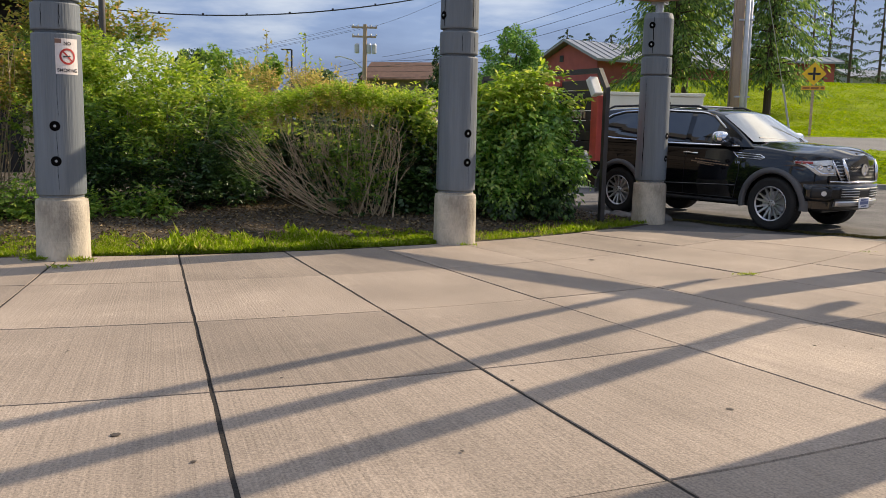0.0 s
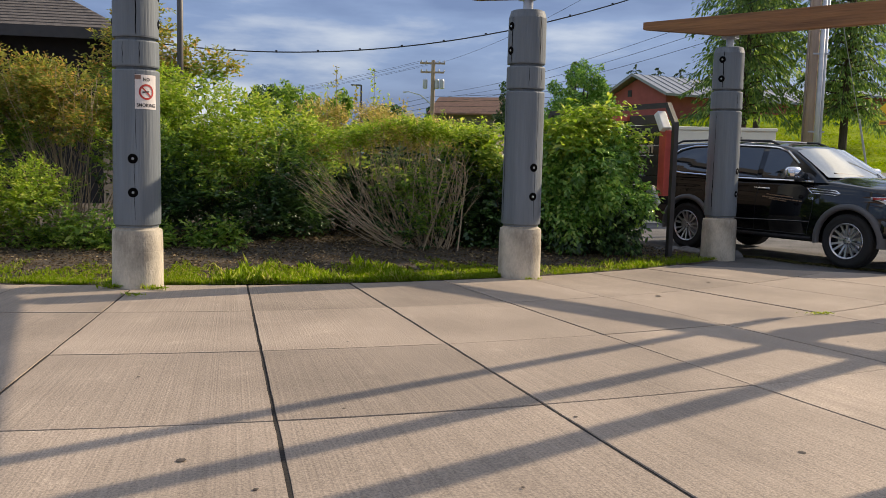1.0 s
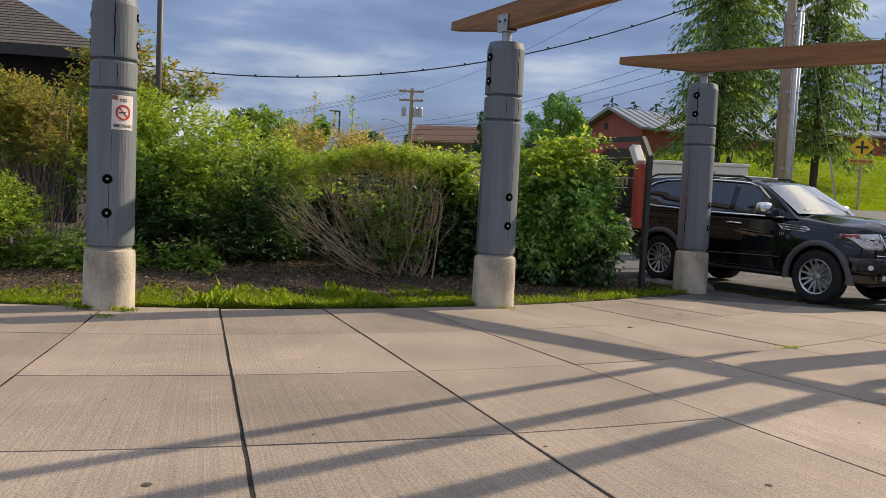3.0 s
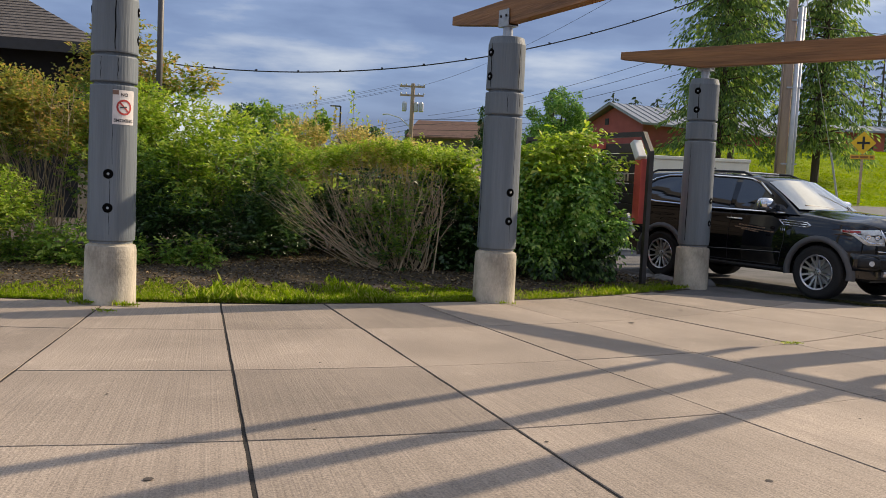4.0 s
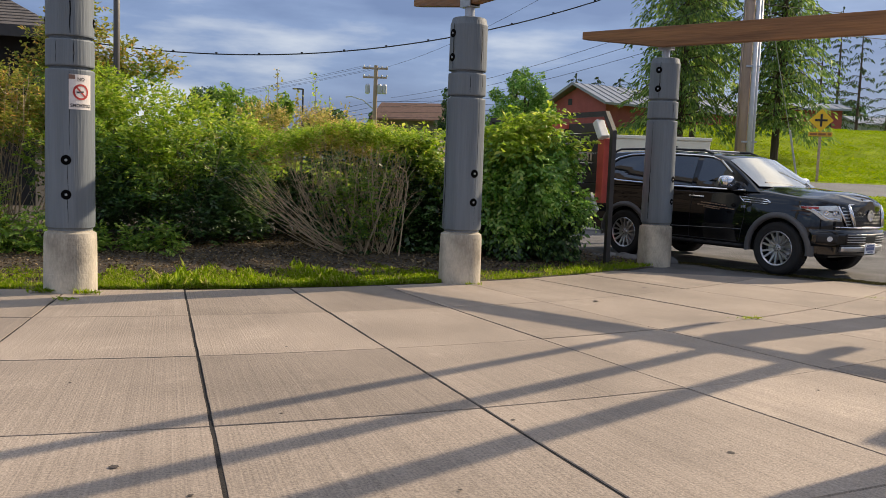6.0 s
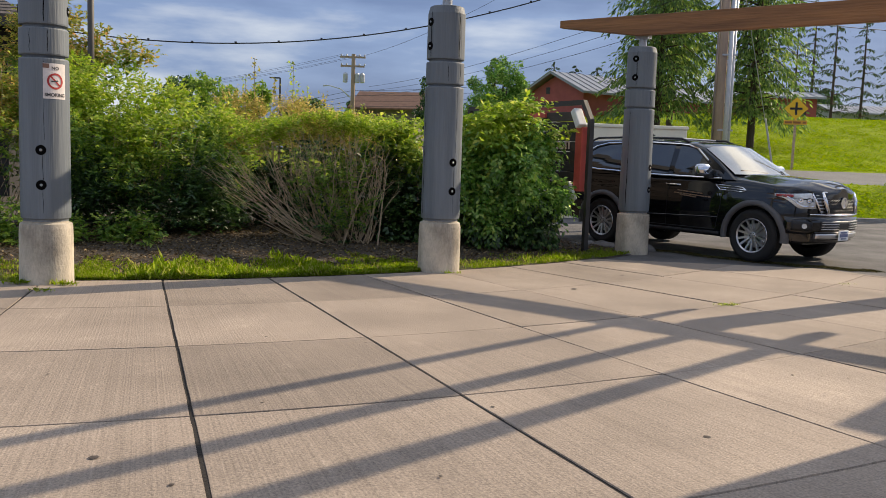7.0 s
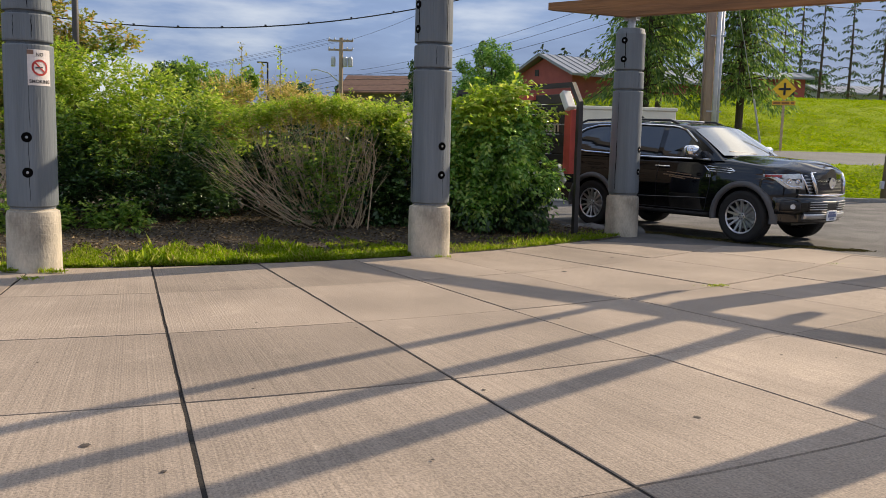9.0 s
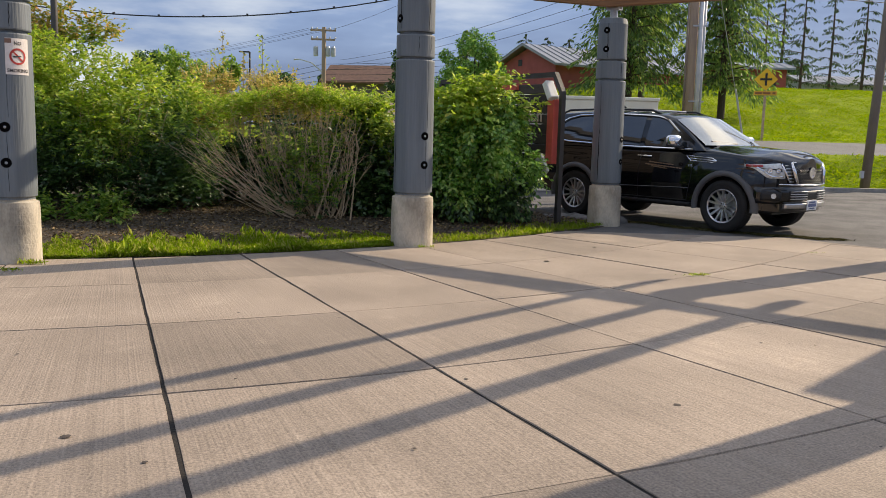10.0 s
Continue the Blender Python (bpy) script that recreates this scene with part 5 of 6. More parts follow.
    xp = nose(0, 0.5).x + 0.075
    box(bm, (xp, -0.02, 0.475), (0.012, 0.31, 0.16), bevel=0.006)
    plate = part("number_plate", bm, mat("plate_white", (0.72, 0.74, 0.78), 0.5), car, "white number plate with plain bars")
    blue = mat("plate_blue", (0.08, 0.11, 0.25), 0.5)
    for z, w, h in ((0.52, 0.20, 0.025), (0.475, 0.24, 0.05), (0.425, 0.16, 0.018)):
        bm = bmesh.new()
        box(bm, (xp + 0.008, -0.02, z), (0.003, w, h))
        part("plate_bar", bm, blue, plate)
    # tail
    for s in (-1, 1):
        bm = bmesh.new()
        box(bm, (-2.72, s * 0.86, 1.06), (0.18, 0.13, 0.30), bevel=0.03)
        part("tail_light", bm, amber, car, "red tail light")
    bm = bmesh.new()
    box(bm, (-2.74, 0, 0.60), (0.22, 1.80, 0.28), bevel=0.06)
    part("rear_bumper", bm, paint, car, "black rear bumper")


# ---- notice board, generator, rocks ----
def build_notice_board():
    wood = mat("dark_brown_boards", (0.060, 0.047, 0.038), 0.75, vary=0.25, scale=5, bscale=30, bump=0.3, per="object")
    frame_m = mat("brown_steel_frame", (0.040, 0.035, 0.032), 0.5, vary=0.15)
    red = mat("red_panel", (0.60, 0.10, 0.07), 0.5, vary=0.12)
    white = mat("white_lamp_housing", (0.70, 0.70, 0.68), 0.5)
    board = thing("notice_board", "large brown slatted notice board in a dark steel frame", "sign")
    p0, p1 = Vector((3.10, 14.05, 0)), Vector((1.45, 17.6, 0))
    d = (p1 - p0).normalized()
    ang = math.degrees(math.atan2(d.y, d.x))
    base = pose(p0.x, p0.y, 0, 0, 0, ang)
    L = (p1 - p0).length
    def put(ob):
        ob.matrix_basis = base
        return ob
    bm = bmesh.new()
    prism(bm, [(-0.05, -0.05), (-0.05, 2.14), (0.17, 2.46), (L, 2.46), (L, 2.38), (0.21, 2.38), (0.025, 2.11), (0.025, -0.05)], -0.04, 0.04)
    bmesh.ops.recalc_face_normals(bm, faces=bm.faces)
    put(part("frame", bm, frame_m, board, "dark bent steel frame"))
    bm = bmesh.new()
    box(bm, (L, 0, 1.2), (0.10, 0.08, 2.4))
    put(part("post", bm, frame_m, board))
    for i in range(3, 11):
        bm = bmesh.new()
        box(bm, (L / 2 + 0.12, 0, 0.55 + 0.165 * i), (L - 0.45, 0.05, 0.155), bevel=0.006)
        put(part("board_slat", bm, wood, board))
    bm = bmesh.new()
    box(bm, (0.21, 0.0, 1.50), (0.17, 0.14, 1.05), bevel=0.01)
    put(part("red_end_panel", bm, red, board, "red painted end panel"))
    bm = bmesh.new()
    box(bm, (0.20, 0.09, 2.16), (0.12, 0.16, 0.32), rot=pose(0, 0, 0, 0, 32, 0).to_3x3(), bevel=0.015)
    put(part("lamp_housing", bm, white, board, "white slanted lamp housing"))
    bm = bmesh.new()
    box(bm, (1.8, 0.05, 2.24), (1.2, 0.05, 0.09))
    put(part("red_rail", bm, red, board, "red rail under the frame"))
    cu = bpy.data.curves.new("words", "FONT")
    cu.body, cu.size, cu.extrude, cu.align_x = "tion", 0.30, 0.01, "LEFT"
    tmp = new("words", cu)
    me = bpy.data.meshes.new_from_object(tmp.evaluated_get(bpy.context.evaluated_depsgraph_get()))
    bpy.data.objects.remove(tmp)
    me.materials.clear()
    me.materials.append(mat("cream_letters", (0.68, 0.56, 0.44), 0.7))
    ob = new("lettering", me)
    ob.parent = board
    ob.matrix_basis = base @ pose(0.95, 0.04, 1.66, 90, 0, 180)
    bm = bmesh.new()
    box(bm, (0.30, 0.12, 0.95), (0.18, 0.06, 0.34), rot=pose(0, 0, 0, 0, 35, 0).to_3x3(), bevel=0.01)
    put(part("lamp_arm", bm, white, board, "pale slanted bracket"))


def build_generator():
    beige = mat("beige_enclosure", (0.84, 0.78, 0.60), 0.6, vary=0.06, scale=3)
    gen = thing("generator", "long beige metal generator enclosure", "generator", at=pose(5.55, 23.25, 0, 0, 0, -3))
    bm = bmesh.new()
    box(bm, (0, 0, 1.15), (3.9, 1.6, 2.4), bevel=0.03)
    part("enclosure", bm, beige, gen)
    bm = bmesh.new()
    box(bm, (0, 0, 2.39), (3.96, 1.66, 0.09), bevel=0.02)
    part("roof", bm, beige, gen)
    for x in (-1.25, 1.05):
        bm = bmesh.new()
        a = [bm.verts.new((x + dx, -0.806, 2.18 + dz)) for dx, dz in ((-0.07, 0.07), (0.09, 0), (-0.07, -0.07))]
        bm.faces.new(a)
        part("arrow_mark", bm, M["dark"], gen, "black triangle mark")
    bm = bmesh.new()
    for k in range(5):
        box(bm, (-1.25 + 0.13 * k, -0.806, 2.0), (0.085, 0.006, 0.10))
    part("maker_bar", bm, M["dark"], gen, "plain dark bars")
    bm = bmesh.new()
    for k in range(6):
        box(bm, (-1.9 + 0.08 * k, -0.806, 2.30), (0.06, 0.006, 0.06))
    part("maker_bar", bm, mat("grey_print", (0.25, 0.23, 0.2), 0.7), gen)
    for x in (-1.3, 0.0, 1.3):
        bm = bmesh.new()
        box(bm, (x, -0.81, 1.1), (1.2, 0.02, 1.7), bevel=0.008)
        part("door_panel", bm, beige, gen)


def build_rocks():
    stone = mat("grey_river_rock", (0.20, 0.195, 0.19), 0.85, vary=0.3, scale=7, bump=0.4, per="object")
    g = np.random.default_rng(4)
    for i in range(26):
        u = i / 25
        x, y = 4.35 - 1.25 * u + g.normal() * 0.08, 14.72 + 0.55 * u + g.normal() * 0.10
        bm = bmesh.new()
        bmesh.ops.create_icosphere(bm, subdivisions=2, radius=1)
        off = Vector((i * 3.1, 0, 0))
        for v in bm.verts:
            v.co *= 1 + 0.25 * noise.noise(v.co * 1.3 + off)
        s = g.uniform(0.08, 0.17)
        bmesh.ops.scale(bm, vec=(s * 1.3, s, s * 0.62), verts=bm.verts)
        ob = part("rock", bm, stone, smooth=True)
        ob.matrix_basis = pose(x, y, -0.05 + s * 0.25, 0, 0, g.uniform(0, 180))
        tagged(ob, "rounded grey river rock bordering the bed", "rock", "rocks along the bed")


# ---- poles, wires, signs ----
def build_poles():
    weathered = mat("weathered_pole", (0.38, 0.28, 0.21), 0.85, vary=0.22, scale=4, bump=0.4, stretch=(1, 1, 0.08))
    oldpole = mat("old_grey_pole", (0.20, 0.16, 0.125), 0.85, vary=0.22, scale=4, bump=0.4, stretch=(1, 1, 0.08))
    conduit = mat("grey_conduit", (0.48, 0.49, 0.51), 0.45, vary=0.1, metal=0.3)
    pole = thing("utility_pole", "tall brown wooden utility pole with pale conduits", "utility pole", "utility poles", at=pose(10.40, 28.2, 0.6))
    bm = bmesh.new()
    tube(bm, [(0, 0, -0.6), (0, 0, 4), (0, 0, 11.5)], [0.165, 0.15, 0.125], 20)
    part("wooden_pole", bm, weathered, pole, smooth=True)
    for dx, dy, r in ((0.20, -0.14, 0.075), (0.34, -0.04, 0.062), (-0.20, -0.05, 0.03)):
        bm = bmesh.new()
        tube(bm, [(dx, dy, -0.6), (dx, dy, 6.9)], r, 12)
        part("conduit", bm, conduit if dx > 0 else oldpole, pole, "pale grey conduit" if dx > 0 else "", smooth=True)
    for z in (2.0, 4.4, 6.5):
        bm = bmesh.new()
        box(bm, (0.18, -0.16, z), (0.50, 0.03, 0.05))
        part("bracket", bm, M["steel"], pole)
    guy = thing("guy_wire", "steel guy wire with a pale plastic guard", "wire")
    bm = bmesh.new()
    tube(bm, [(10.7, 28.2, 8.2), (13.3, 30.2, 1.0)], 0.014, 6)
    part("wire", bm, M["steel"], guy)
    bm = bmesh.new()
    tube(bm, [(12.55, 29.6, 3.1), (13.2, 30.15, 1.25)], 0.035, 8)
    part("guard", bm, conduit, guy, "pale plastic guard")
    post = thing("wooden_post", "leaning grey wooden pole on the grass verge", "utility pole", "utility poles", at=pose(14.75, 24.95, 0))
    bm = bmesh.new()
    tube(bm, [(0, 0, -0.1), (0.16, 0.02, 3.0), (0.4, 0.05, 9)], [0.140, 0.13, 0.11], 18)
    part("wooden_pole", bm, oldpole, post, smooth=True)
    bm = bmesh.new()
    box(bm, (-0.16, -0.08, 0.48), (0.10, 0.10, 0.22), bevel=0.01)
    part("meter_box", bm, conduit, post)
    # far pole with transformers
    far = thing("utility_pole", "distant utility pole with crossarms, transformers and a street light", "utility pole", "utility poles", at=pose(-3.1, 60, 0.9))
    bm = bmesh.new()
    tube(bm, [(0, 0, -0.3), (0, 0, 7.1)], [0.17, 0.13], 12)
    part("wooden_pole", bm, weathered, far)
    for z in (6.9, 6.3):
        bm = bmesh.new()
        box(bm, (-0.05, 0, z), (1.7 if z > 6.5 else 1.6, 0.10, 0.12))
        part("crossarm", bm, weathered, far)
        for x in (-0.8, -0.45, 0.4, 0.75):
            bm = lathe(bmesh.new(), [(0.04, 0.06), (0.055, 0.12), (0.03, 0.2)], 8)
            bmesh.ops.translate(bm, vec=(x, 0, z), verts=bm.verts)
            part("insulator", bm, conduit, far)
    for x in (-0.52, 0.28, 0.62):
        bm = lathe(bmesh.new(), [(0.12, 5.2), (0.16, 5.25), (0.16, 5.75), (0.10, 5.85)], 14)
        bmesh.ops.translate(bm, vec=(x, -0.1, 0), verts=bm.verts)
        part("transformer", bm, conduit, far, "grey transformer can")
    bm = bmesh.new()
    tube(bm, [(0, 0, 4.1), (-0.8, -0.2, 4.75), (-1.6, -0.4, 4.95), (-1.95, -0.45, 4.9)], [0.04, 0.035, 0.03, 0.06], 8)
    part("lamp_arm", bm, conduit, far)
    # thin dark mast on the left
    mast = thing("mast", "thin dark metal mast behind the shrubs", "pole", at=pose(-5.15, 15.14, 0))
    bm = bmesh.new()
    tube(bm, [(0, 0, -0.1), (0, 0, 6.2)], 0.052, 14)
    part("mast_pole", bm, mat("dark_bronze_mast", (0.07, 0.062, 0.055), 0.5), mast, smooth=True)
    # parking lot lamps
    for (x, y, z0, h, s) in ((-6.9, 52.0, 0.7, 4.9, -1), (19.2, 52, 3.2, 4.6, 0)):
        lamp = thing("street_lamp", "slim dark lamp post with a flat head", "street lamp", "lamp posts", at=pose(x, y, z0))
        bm = bmesh.new()
        tube(bm, [(0, 0, -0.2), (0, 0, h)], 0.05, 8)
        part("post", bm, M["dark"], lamp)
        bm = bmesh.new()
        box(bm, (0.3 * s, 0, h), (0.6 if s else 0.2, 0.25, 0.07), bevel=0.02)
        part("head", bm, M["dark"], lamp)


def sag(p, q, drop, n=26):
    p, q = Vector(p), Vector(q)
    return [p.lerp(q, i / n) - Vector((0, 0, 4 * drop * (i / n) * (1 - i / n))) for i in range(n + 1)]


def build_wires():
    black = mat("black_cable", (0.015, 0.015, 0.017), 0.6)
    bm = bmesh.new()
    pts = sag((-18.0, 27.0, 6.55), (10.55, 28.2, 9.05), 3.05, 44)
    tube(bm, pts, 0.020, 6)
    for p in pts[::2]:
        box(bm, (p.x, p.y, p.z + 0.03), (0.06, 0.05, 0.05))
    ob = part("overhead_cable", bm, black)
    tagged(ob, "sagging black overhead cable with clips", "cable", "overhead wires")
    lines = []
    for k, x in enumerate((-0.8, -0.4, 0.4, 0.75)):
        lines.append(((-3.1 + x, 60, 7.95), (-40, 92 + k, 5.2), 0.7, 0.008))
    lines.append(((-2.3, 60, 7.95), (10.4, 28.2, 11.4), 0.8, 0.009))
    for k in range(4):
        lines.append(((-3.1, 60, 5.6 - 0.35 * k), (24.0, 55.0, 9.6 - 0.5 * k), 0.9, 0.012))
        lines.append(((-3.1, 60, 5.6 - 0.35 * k), (-30, 90, 3.6 - 0.1 * k), 0.6, 0.012))
    for k in range(3):
        lines.append(((10.5, 28.2, 7.0 - 0.35 * k), (34.0, 33.0, 8.2 - 0.4 * k), 0.5, 0.012))
        lines.append(((10.5, 28.2, 7.4 - 0.45 * k), (-2.0, 60.0, 5.9 - 0.3 * k), 0.5, 0.009))
    for p, q, drop, r in lines:
        bm = bmesh.new()
        tube(bm, sag(p, q, drop, 20), r, 4)
        ob = part("overhead_wire", bm, black)
        tagged(ob, "thin dark overhead wire against the sky", "cable", "overhead wires")


def build_cross_sign():
    yellow = mat("sign_yellow", (0.88, 0.52, 0.015), 0.5, vary=0.06)
    orange = mat("faded_orange", (0.70, 0.38, 0.03), 0.5, vary=0.1)
    ink = mat("sign_black", (0.015, 0.015, 0.015), 0.5)
    s = thing("crossroad_sign", "yellow diamond crossroad sign on a wooden post", "road sign", at=pose(15.9, 34.6, 1.3, 0, 0, -22))
    bm = bmesh.new()
    box(bm, (0, 0.05, 1.25), (0.10, 0.09, 2.9), bevel=0.01)
    part("post", bm, M["twig"], s)
    bm = bmesh.new()
    box(bm, (0, -0.01, 2.52), (0.64, 0.012, 0.64), rot=None)
    bmesh.ops.rotate(bm, cent=(0, 0, 2.52), matrix=pose(0, 0, 0, 0, 45, 0).to_3x3(), verts=bm.verts)
    part("diamond_panel", bm, yellow, s, "yellow diamond panel")
    bm = bmesh.new()
    box(bm, (0, -0.022, 2.52), (0.085, 0.006, 0.50))
    part("cross_bar", bm, ink, s)
    bm = bmesh.new()
    box(bm, (0, -0.026, 2.52), (0.46, 0.006, 0.085))
    part("cross_bar", bm, ink, s)
    bm = bmesh.new()
    box(bm, (0, -0.01, 1.97), (0.88, 0.012, 0.17), bevel=0.004)
    plate = part("name_plate", bm, orange, s, "orange plate with plain bars")
    for x, w in ((-0.26, 0.26), (0.06, 0.28), (0.33, 0.12)):
        bm = bmesh.new()
        box(bm, (x, -0.02, 1.97), (w, 0.006, 0.08))
        part("plate_bar", bm, mat("worn_print", (0.30, 0.12, 0.03), 0.6), plate)


# ---- buildings ----
def gable_house(name, label, at, L, W, z_eave, z_ridge, wall_m, roof_m, wins=(), over=0.5, group="buildings", seams=True):
    """Ridge along local x; wins: (side, x, z, w, h)."""
    h = thing(name, label, "building", group, at=at)
    bm = bmesh.new()
    for x in (-L / 2, L / 2):
        v = [bm.verts.new(p) for p in ((x, -W / 2, -0.5), (x, W / 2, -0.5), (x, W / 2, z_eave), (x, 0, z_ridge - 0.12), (x, -W / 2, z_eave))]
        bm.faces.new(v)
    for s in (-1, 1):
        bm.faces.new([bm.verts.new(p) for p in ((-L / 2, s * W / 2, -0.5), (L / 2, s * W / 2, -0.5), (L / 2, s * W / 2, z_eave), (-L / 2, s * W / 2, z_eave))])
    bmesh.ops.recalc_face_normals(bm, faces=bm.faces)
    part("wall", bm, wall_m, h)
    slope = (z_ridge - z_eave) / (W / 2)
    for s in (-1, 1):
        bm = bmesh.new()
        y1, z1 = s * (W / 2 + over), z_eave - over * slope
        a = [bm.verts.new(p) for p in ((-L / 2 - over, 0, z_ridge), (L / 2 + over, 0, z_ridge), (L / 2 + over, y1, z1), (-L / 2 - over, y1, z1))]
        f = bm.faces.new(a)
        ext = bmesh.ops.extrude_face_region(bm, geom=[f])
        bmesh.ops.translate(bm, vec=(0, 0, 0.14), verts=[v for v in ext["geom"] if isinstance(v, bmesh.types.BMVert)])
        bmesh.ops.recalc_face_normals(bm, faces=bm.faces)
        roof = part("roof", bm, roof_m, h)
        if not seams:
            continue
        n = int(L / 0.6)
        bm = bmesh.new()
        for k in range(n + 1):
            x = -L / 2 - over + (L + 2 * over) * k / n
            tube(bm, [(x, 0, z_ridge + 0.16), (x, y1, z1 + 0.16)], 0.025, 4)
        part("roof_seam", bm, roof_m, roof)
    for sd, x, z, w, hh in wins:
        bm = bmesh.new()
        if sd in (-1, 1):
            box(bm, (x, sd * (W / 2 + 0.01), z), (w, 0.06, hh), bevel=0.01)
        else:
            box(bm, (sd / 2 * L / 2 * 1.0 + math.copysign(0.01, sd), x, z), (0.06, w, hh), bevel=0.01)
        part("window", bm, M["dark"], h, "dark window")
    return h


def build_buildings():
    redw = mat("red_siding", (0.36, 0.085, 0.075), 0.75, vary=0.12, scale=2)
    metal = mat("grey_metal_roof", (0.30, 0.31, 0.33), 0.4, vary=0.1, metal=0.4)
    brown = mat("brown_shingles", (0.16, 0.085, 0.055), 0.85, vary=0.2, scale=3)
    greyw = mat("grey_siding", (0.16, 0.14, 0.125), 0.8, vary=0.15)
    gable_house("red_building", "red wooden building with a grey metal roof on the rise", pose(15.4, 58.2, 3.0, 0, 0, 30), 13, 5.2, 2.65, 3.75, redw, metal, [(-2, 0.7, 2.75, 0.35, 0.4)])
    gable_house("red_building", "long low red building with small dark windows", pose(23.0, 66, 4.0, 0, 0, -12), 15, 6, 2.4, 2.9, redw, metal, [(-1, x, 1.5, 0.8, 0.7) for x in (-3.4, -1.6, 0.2, 2.6, 4.4, 6.4)])
    gable_house("brown_house", "distant house with a brown shingle roof", pose(-0.4, 73, 1.0, 0, 0, -14), 4.7, 5.2, 4.15, 5.35, greyw, brown, [(-1, -1.6, 2.4, 0.9, 1.3), (-1, 0.2, 2.4, 0.9, 1.3), (-1, 1.7, 2.4, 0.9, 1.3)], over=0.6, seams=False)
    gable_house("grey_house", "low pale building on the crest of the hill", pose(50, 88, 5.0, 0, 0, 0), 14, 6, 2.0, 2.8, mat("pale_siding", (0.4, 0.4, 0.4), 0.8), metal, [(-1, -3, 1.1, 1, 0.8), (-1, 2, 1.1, 1, 0.8)])
    # hipped building on the left
    shingle = mat("grey_brown_shingles", (0.13, 0.11, 0.095), 0.9, vary=0.25, scale=6, bscale=25, bump=0.6)
    darkw = mat("dark_siding", (0.018, 0.015, 0.014), 0.8, vary=0.2)
    b = thing("side_building", "dark building with a hipped grey-brown shingle roof", "building", "buildings", at=pose(-8.15, 20.25, 0, 0, 0, 10))
    bm = bmesh.new()
    box(bm, (-7.0, 5.0, 1.9), (12.6, 8.6, 4.4))
    part("wall", bm, darkw, b)
    bm = bmesh.new()
    ze, zr = 4.25, 6.9
    e = [bm.verts.new(p) for p in ((0, 0, ze), (-14, 0, ze), (-14, 10, ze), (0, 10, ze))]
    r = [bm.verts.new((-5, 5, zr)), bm.verts.new((-9, 5, zr))]
    for f in ((e[0], r[0], r[1], e[1]), (e[3], e[2], r[1], r[0]), (e[0], e[3], r[0]), (e[1], r[1], e[2])):
        bm.faces.new(f)
    bmesh.ops.recalc_face_normals(bm, faces=bm.faces)
    roof = part("roof", bm, shingle, b, "weathered shingle roof")
    for k in range(1, 30):
        u = k / 30
        bm = bmesh.new()
        x0, x1, y, z = -5 * u, -14 + 5 * u, 5 * u, ze + (zr - ze) * u
        box(bm, ((x0 + x1) / 2, y, z + 0.003), (x0 - x1, 0.03, 0.012))
        part("shingle_course", bm, shingle, roof)
    bm = bmesh.new()
    box(bm, (-7, 0, ze - 0.13), (14.05, 0.06, 0.26))
    box(bm, (0, 5, ze - 0.13), (0.06, 10.05, 0.26))
    part("fascia", bm, mat("dark_fascia", (0.05, 0.045, 0.042), 0.7), b)
    bm = bmesh.new()
    box(bm, (-7, 5, ze - 0.02), (13.9, 9.9, 0.03))
    part("soffit", bm, darkw, b)
    bm = bmesh.new()
    box(bm, (-5.4, 3.4, 6.6), (2.6, 2.2, 1.9))
    part("cupola", bm, mat("tan_siding", (0.36, 0.30, 0.24), 0.8), b, "tan cupola on the roof")


# ---- trees ----
def conifer(x, y, z, h, r, seed, dens=1.0, bare=0.15, droop=0.35, label="tall dark green conifer with drooping boughs", size=0.5, lift=0.0, needles="needle"):
    t = thing("conifer", label, "tree", "conifers", at=pose(x, y, z))
    g = np.random.default_rng(seed)
    bm = bmesh.new()
    tube(bm, [(0, 0, -0.3), (0.05, 0, h * 0.5), (0, 0, h)], [0.018 * h ** 0.9 * 0.5 + 0.06, 0.012 * h ** 0.9 * 0.5 + 0.04, 0.02], 10)
    at, ax, up, sz = [], [], [], []
    n = int(h * 9 * dens)
    for k in range(n):
        u = bare + (1 - bare) * (k + g.random()) / n
        a = k * 2.399 + g.normal() * 0.3
        length = r * (1 - (u - bare) / (1 - bare)) ** 0.62 * g.uniform(0.6, 1.15) + 0.15
        b0 = Vector((0, 0, u * h))
        e = Vector((math.cos(a), math.sin(a), 0))
        tip = b0 + e * length + Vector((0, 0, lift * length - droop * length * 0.6))
        mid = b0 + e * length * 0.5 + Vector((0, 0, 0.12 * length - droop * 0.1 * length + lift * 0.5 * length))
        tube(bm, [b0, mid, tip], [0.05 * (1 - u) + 0.015, 0.02, 0.006], 4)
        m = int(5 + 38 * length * dens)
        for _ in range(m):
            v = g.random() ** 0.7
            p = (b0 * (1 - v) * (1 - v) + mid * 2 * v * (1 - v) + tip * v * v)
            side = Vector((-e.y, e.x, 0)) * g.normal() * 0.18 * length * (0.35 + v)
            hang = g.random() * droop * 0.9
            at.append(p + side - Vector((0, 0, hang * 0.5)))
            dr = e * 0.5 + side * 1.2 + Vector((0, 0, -0.4 - 2.0 * hang))
            ax.append(dr)
            up.append(Vector(g.normal(size=3)) * 0.5 + Vector((0, 0, 1)))
            sz.append(size * g.uniform(0.5, 1.2))
    part("trunk", bm, M["bark"], t)
    leaf_mesh("crown", np.array(at), np.array(sz), np.array(ax) + 1e-4, np.array(up), M[needles], t, "drooping sprays of needles", width=0.34)


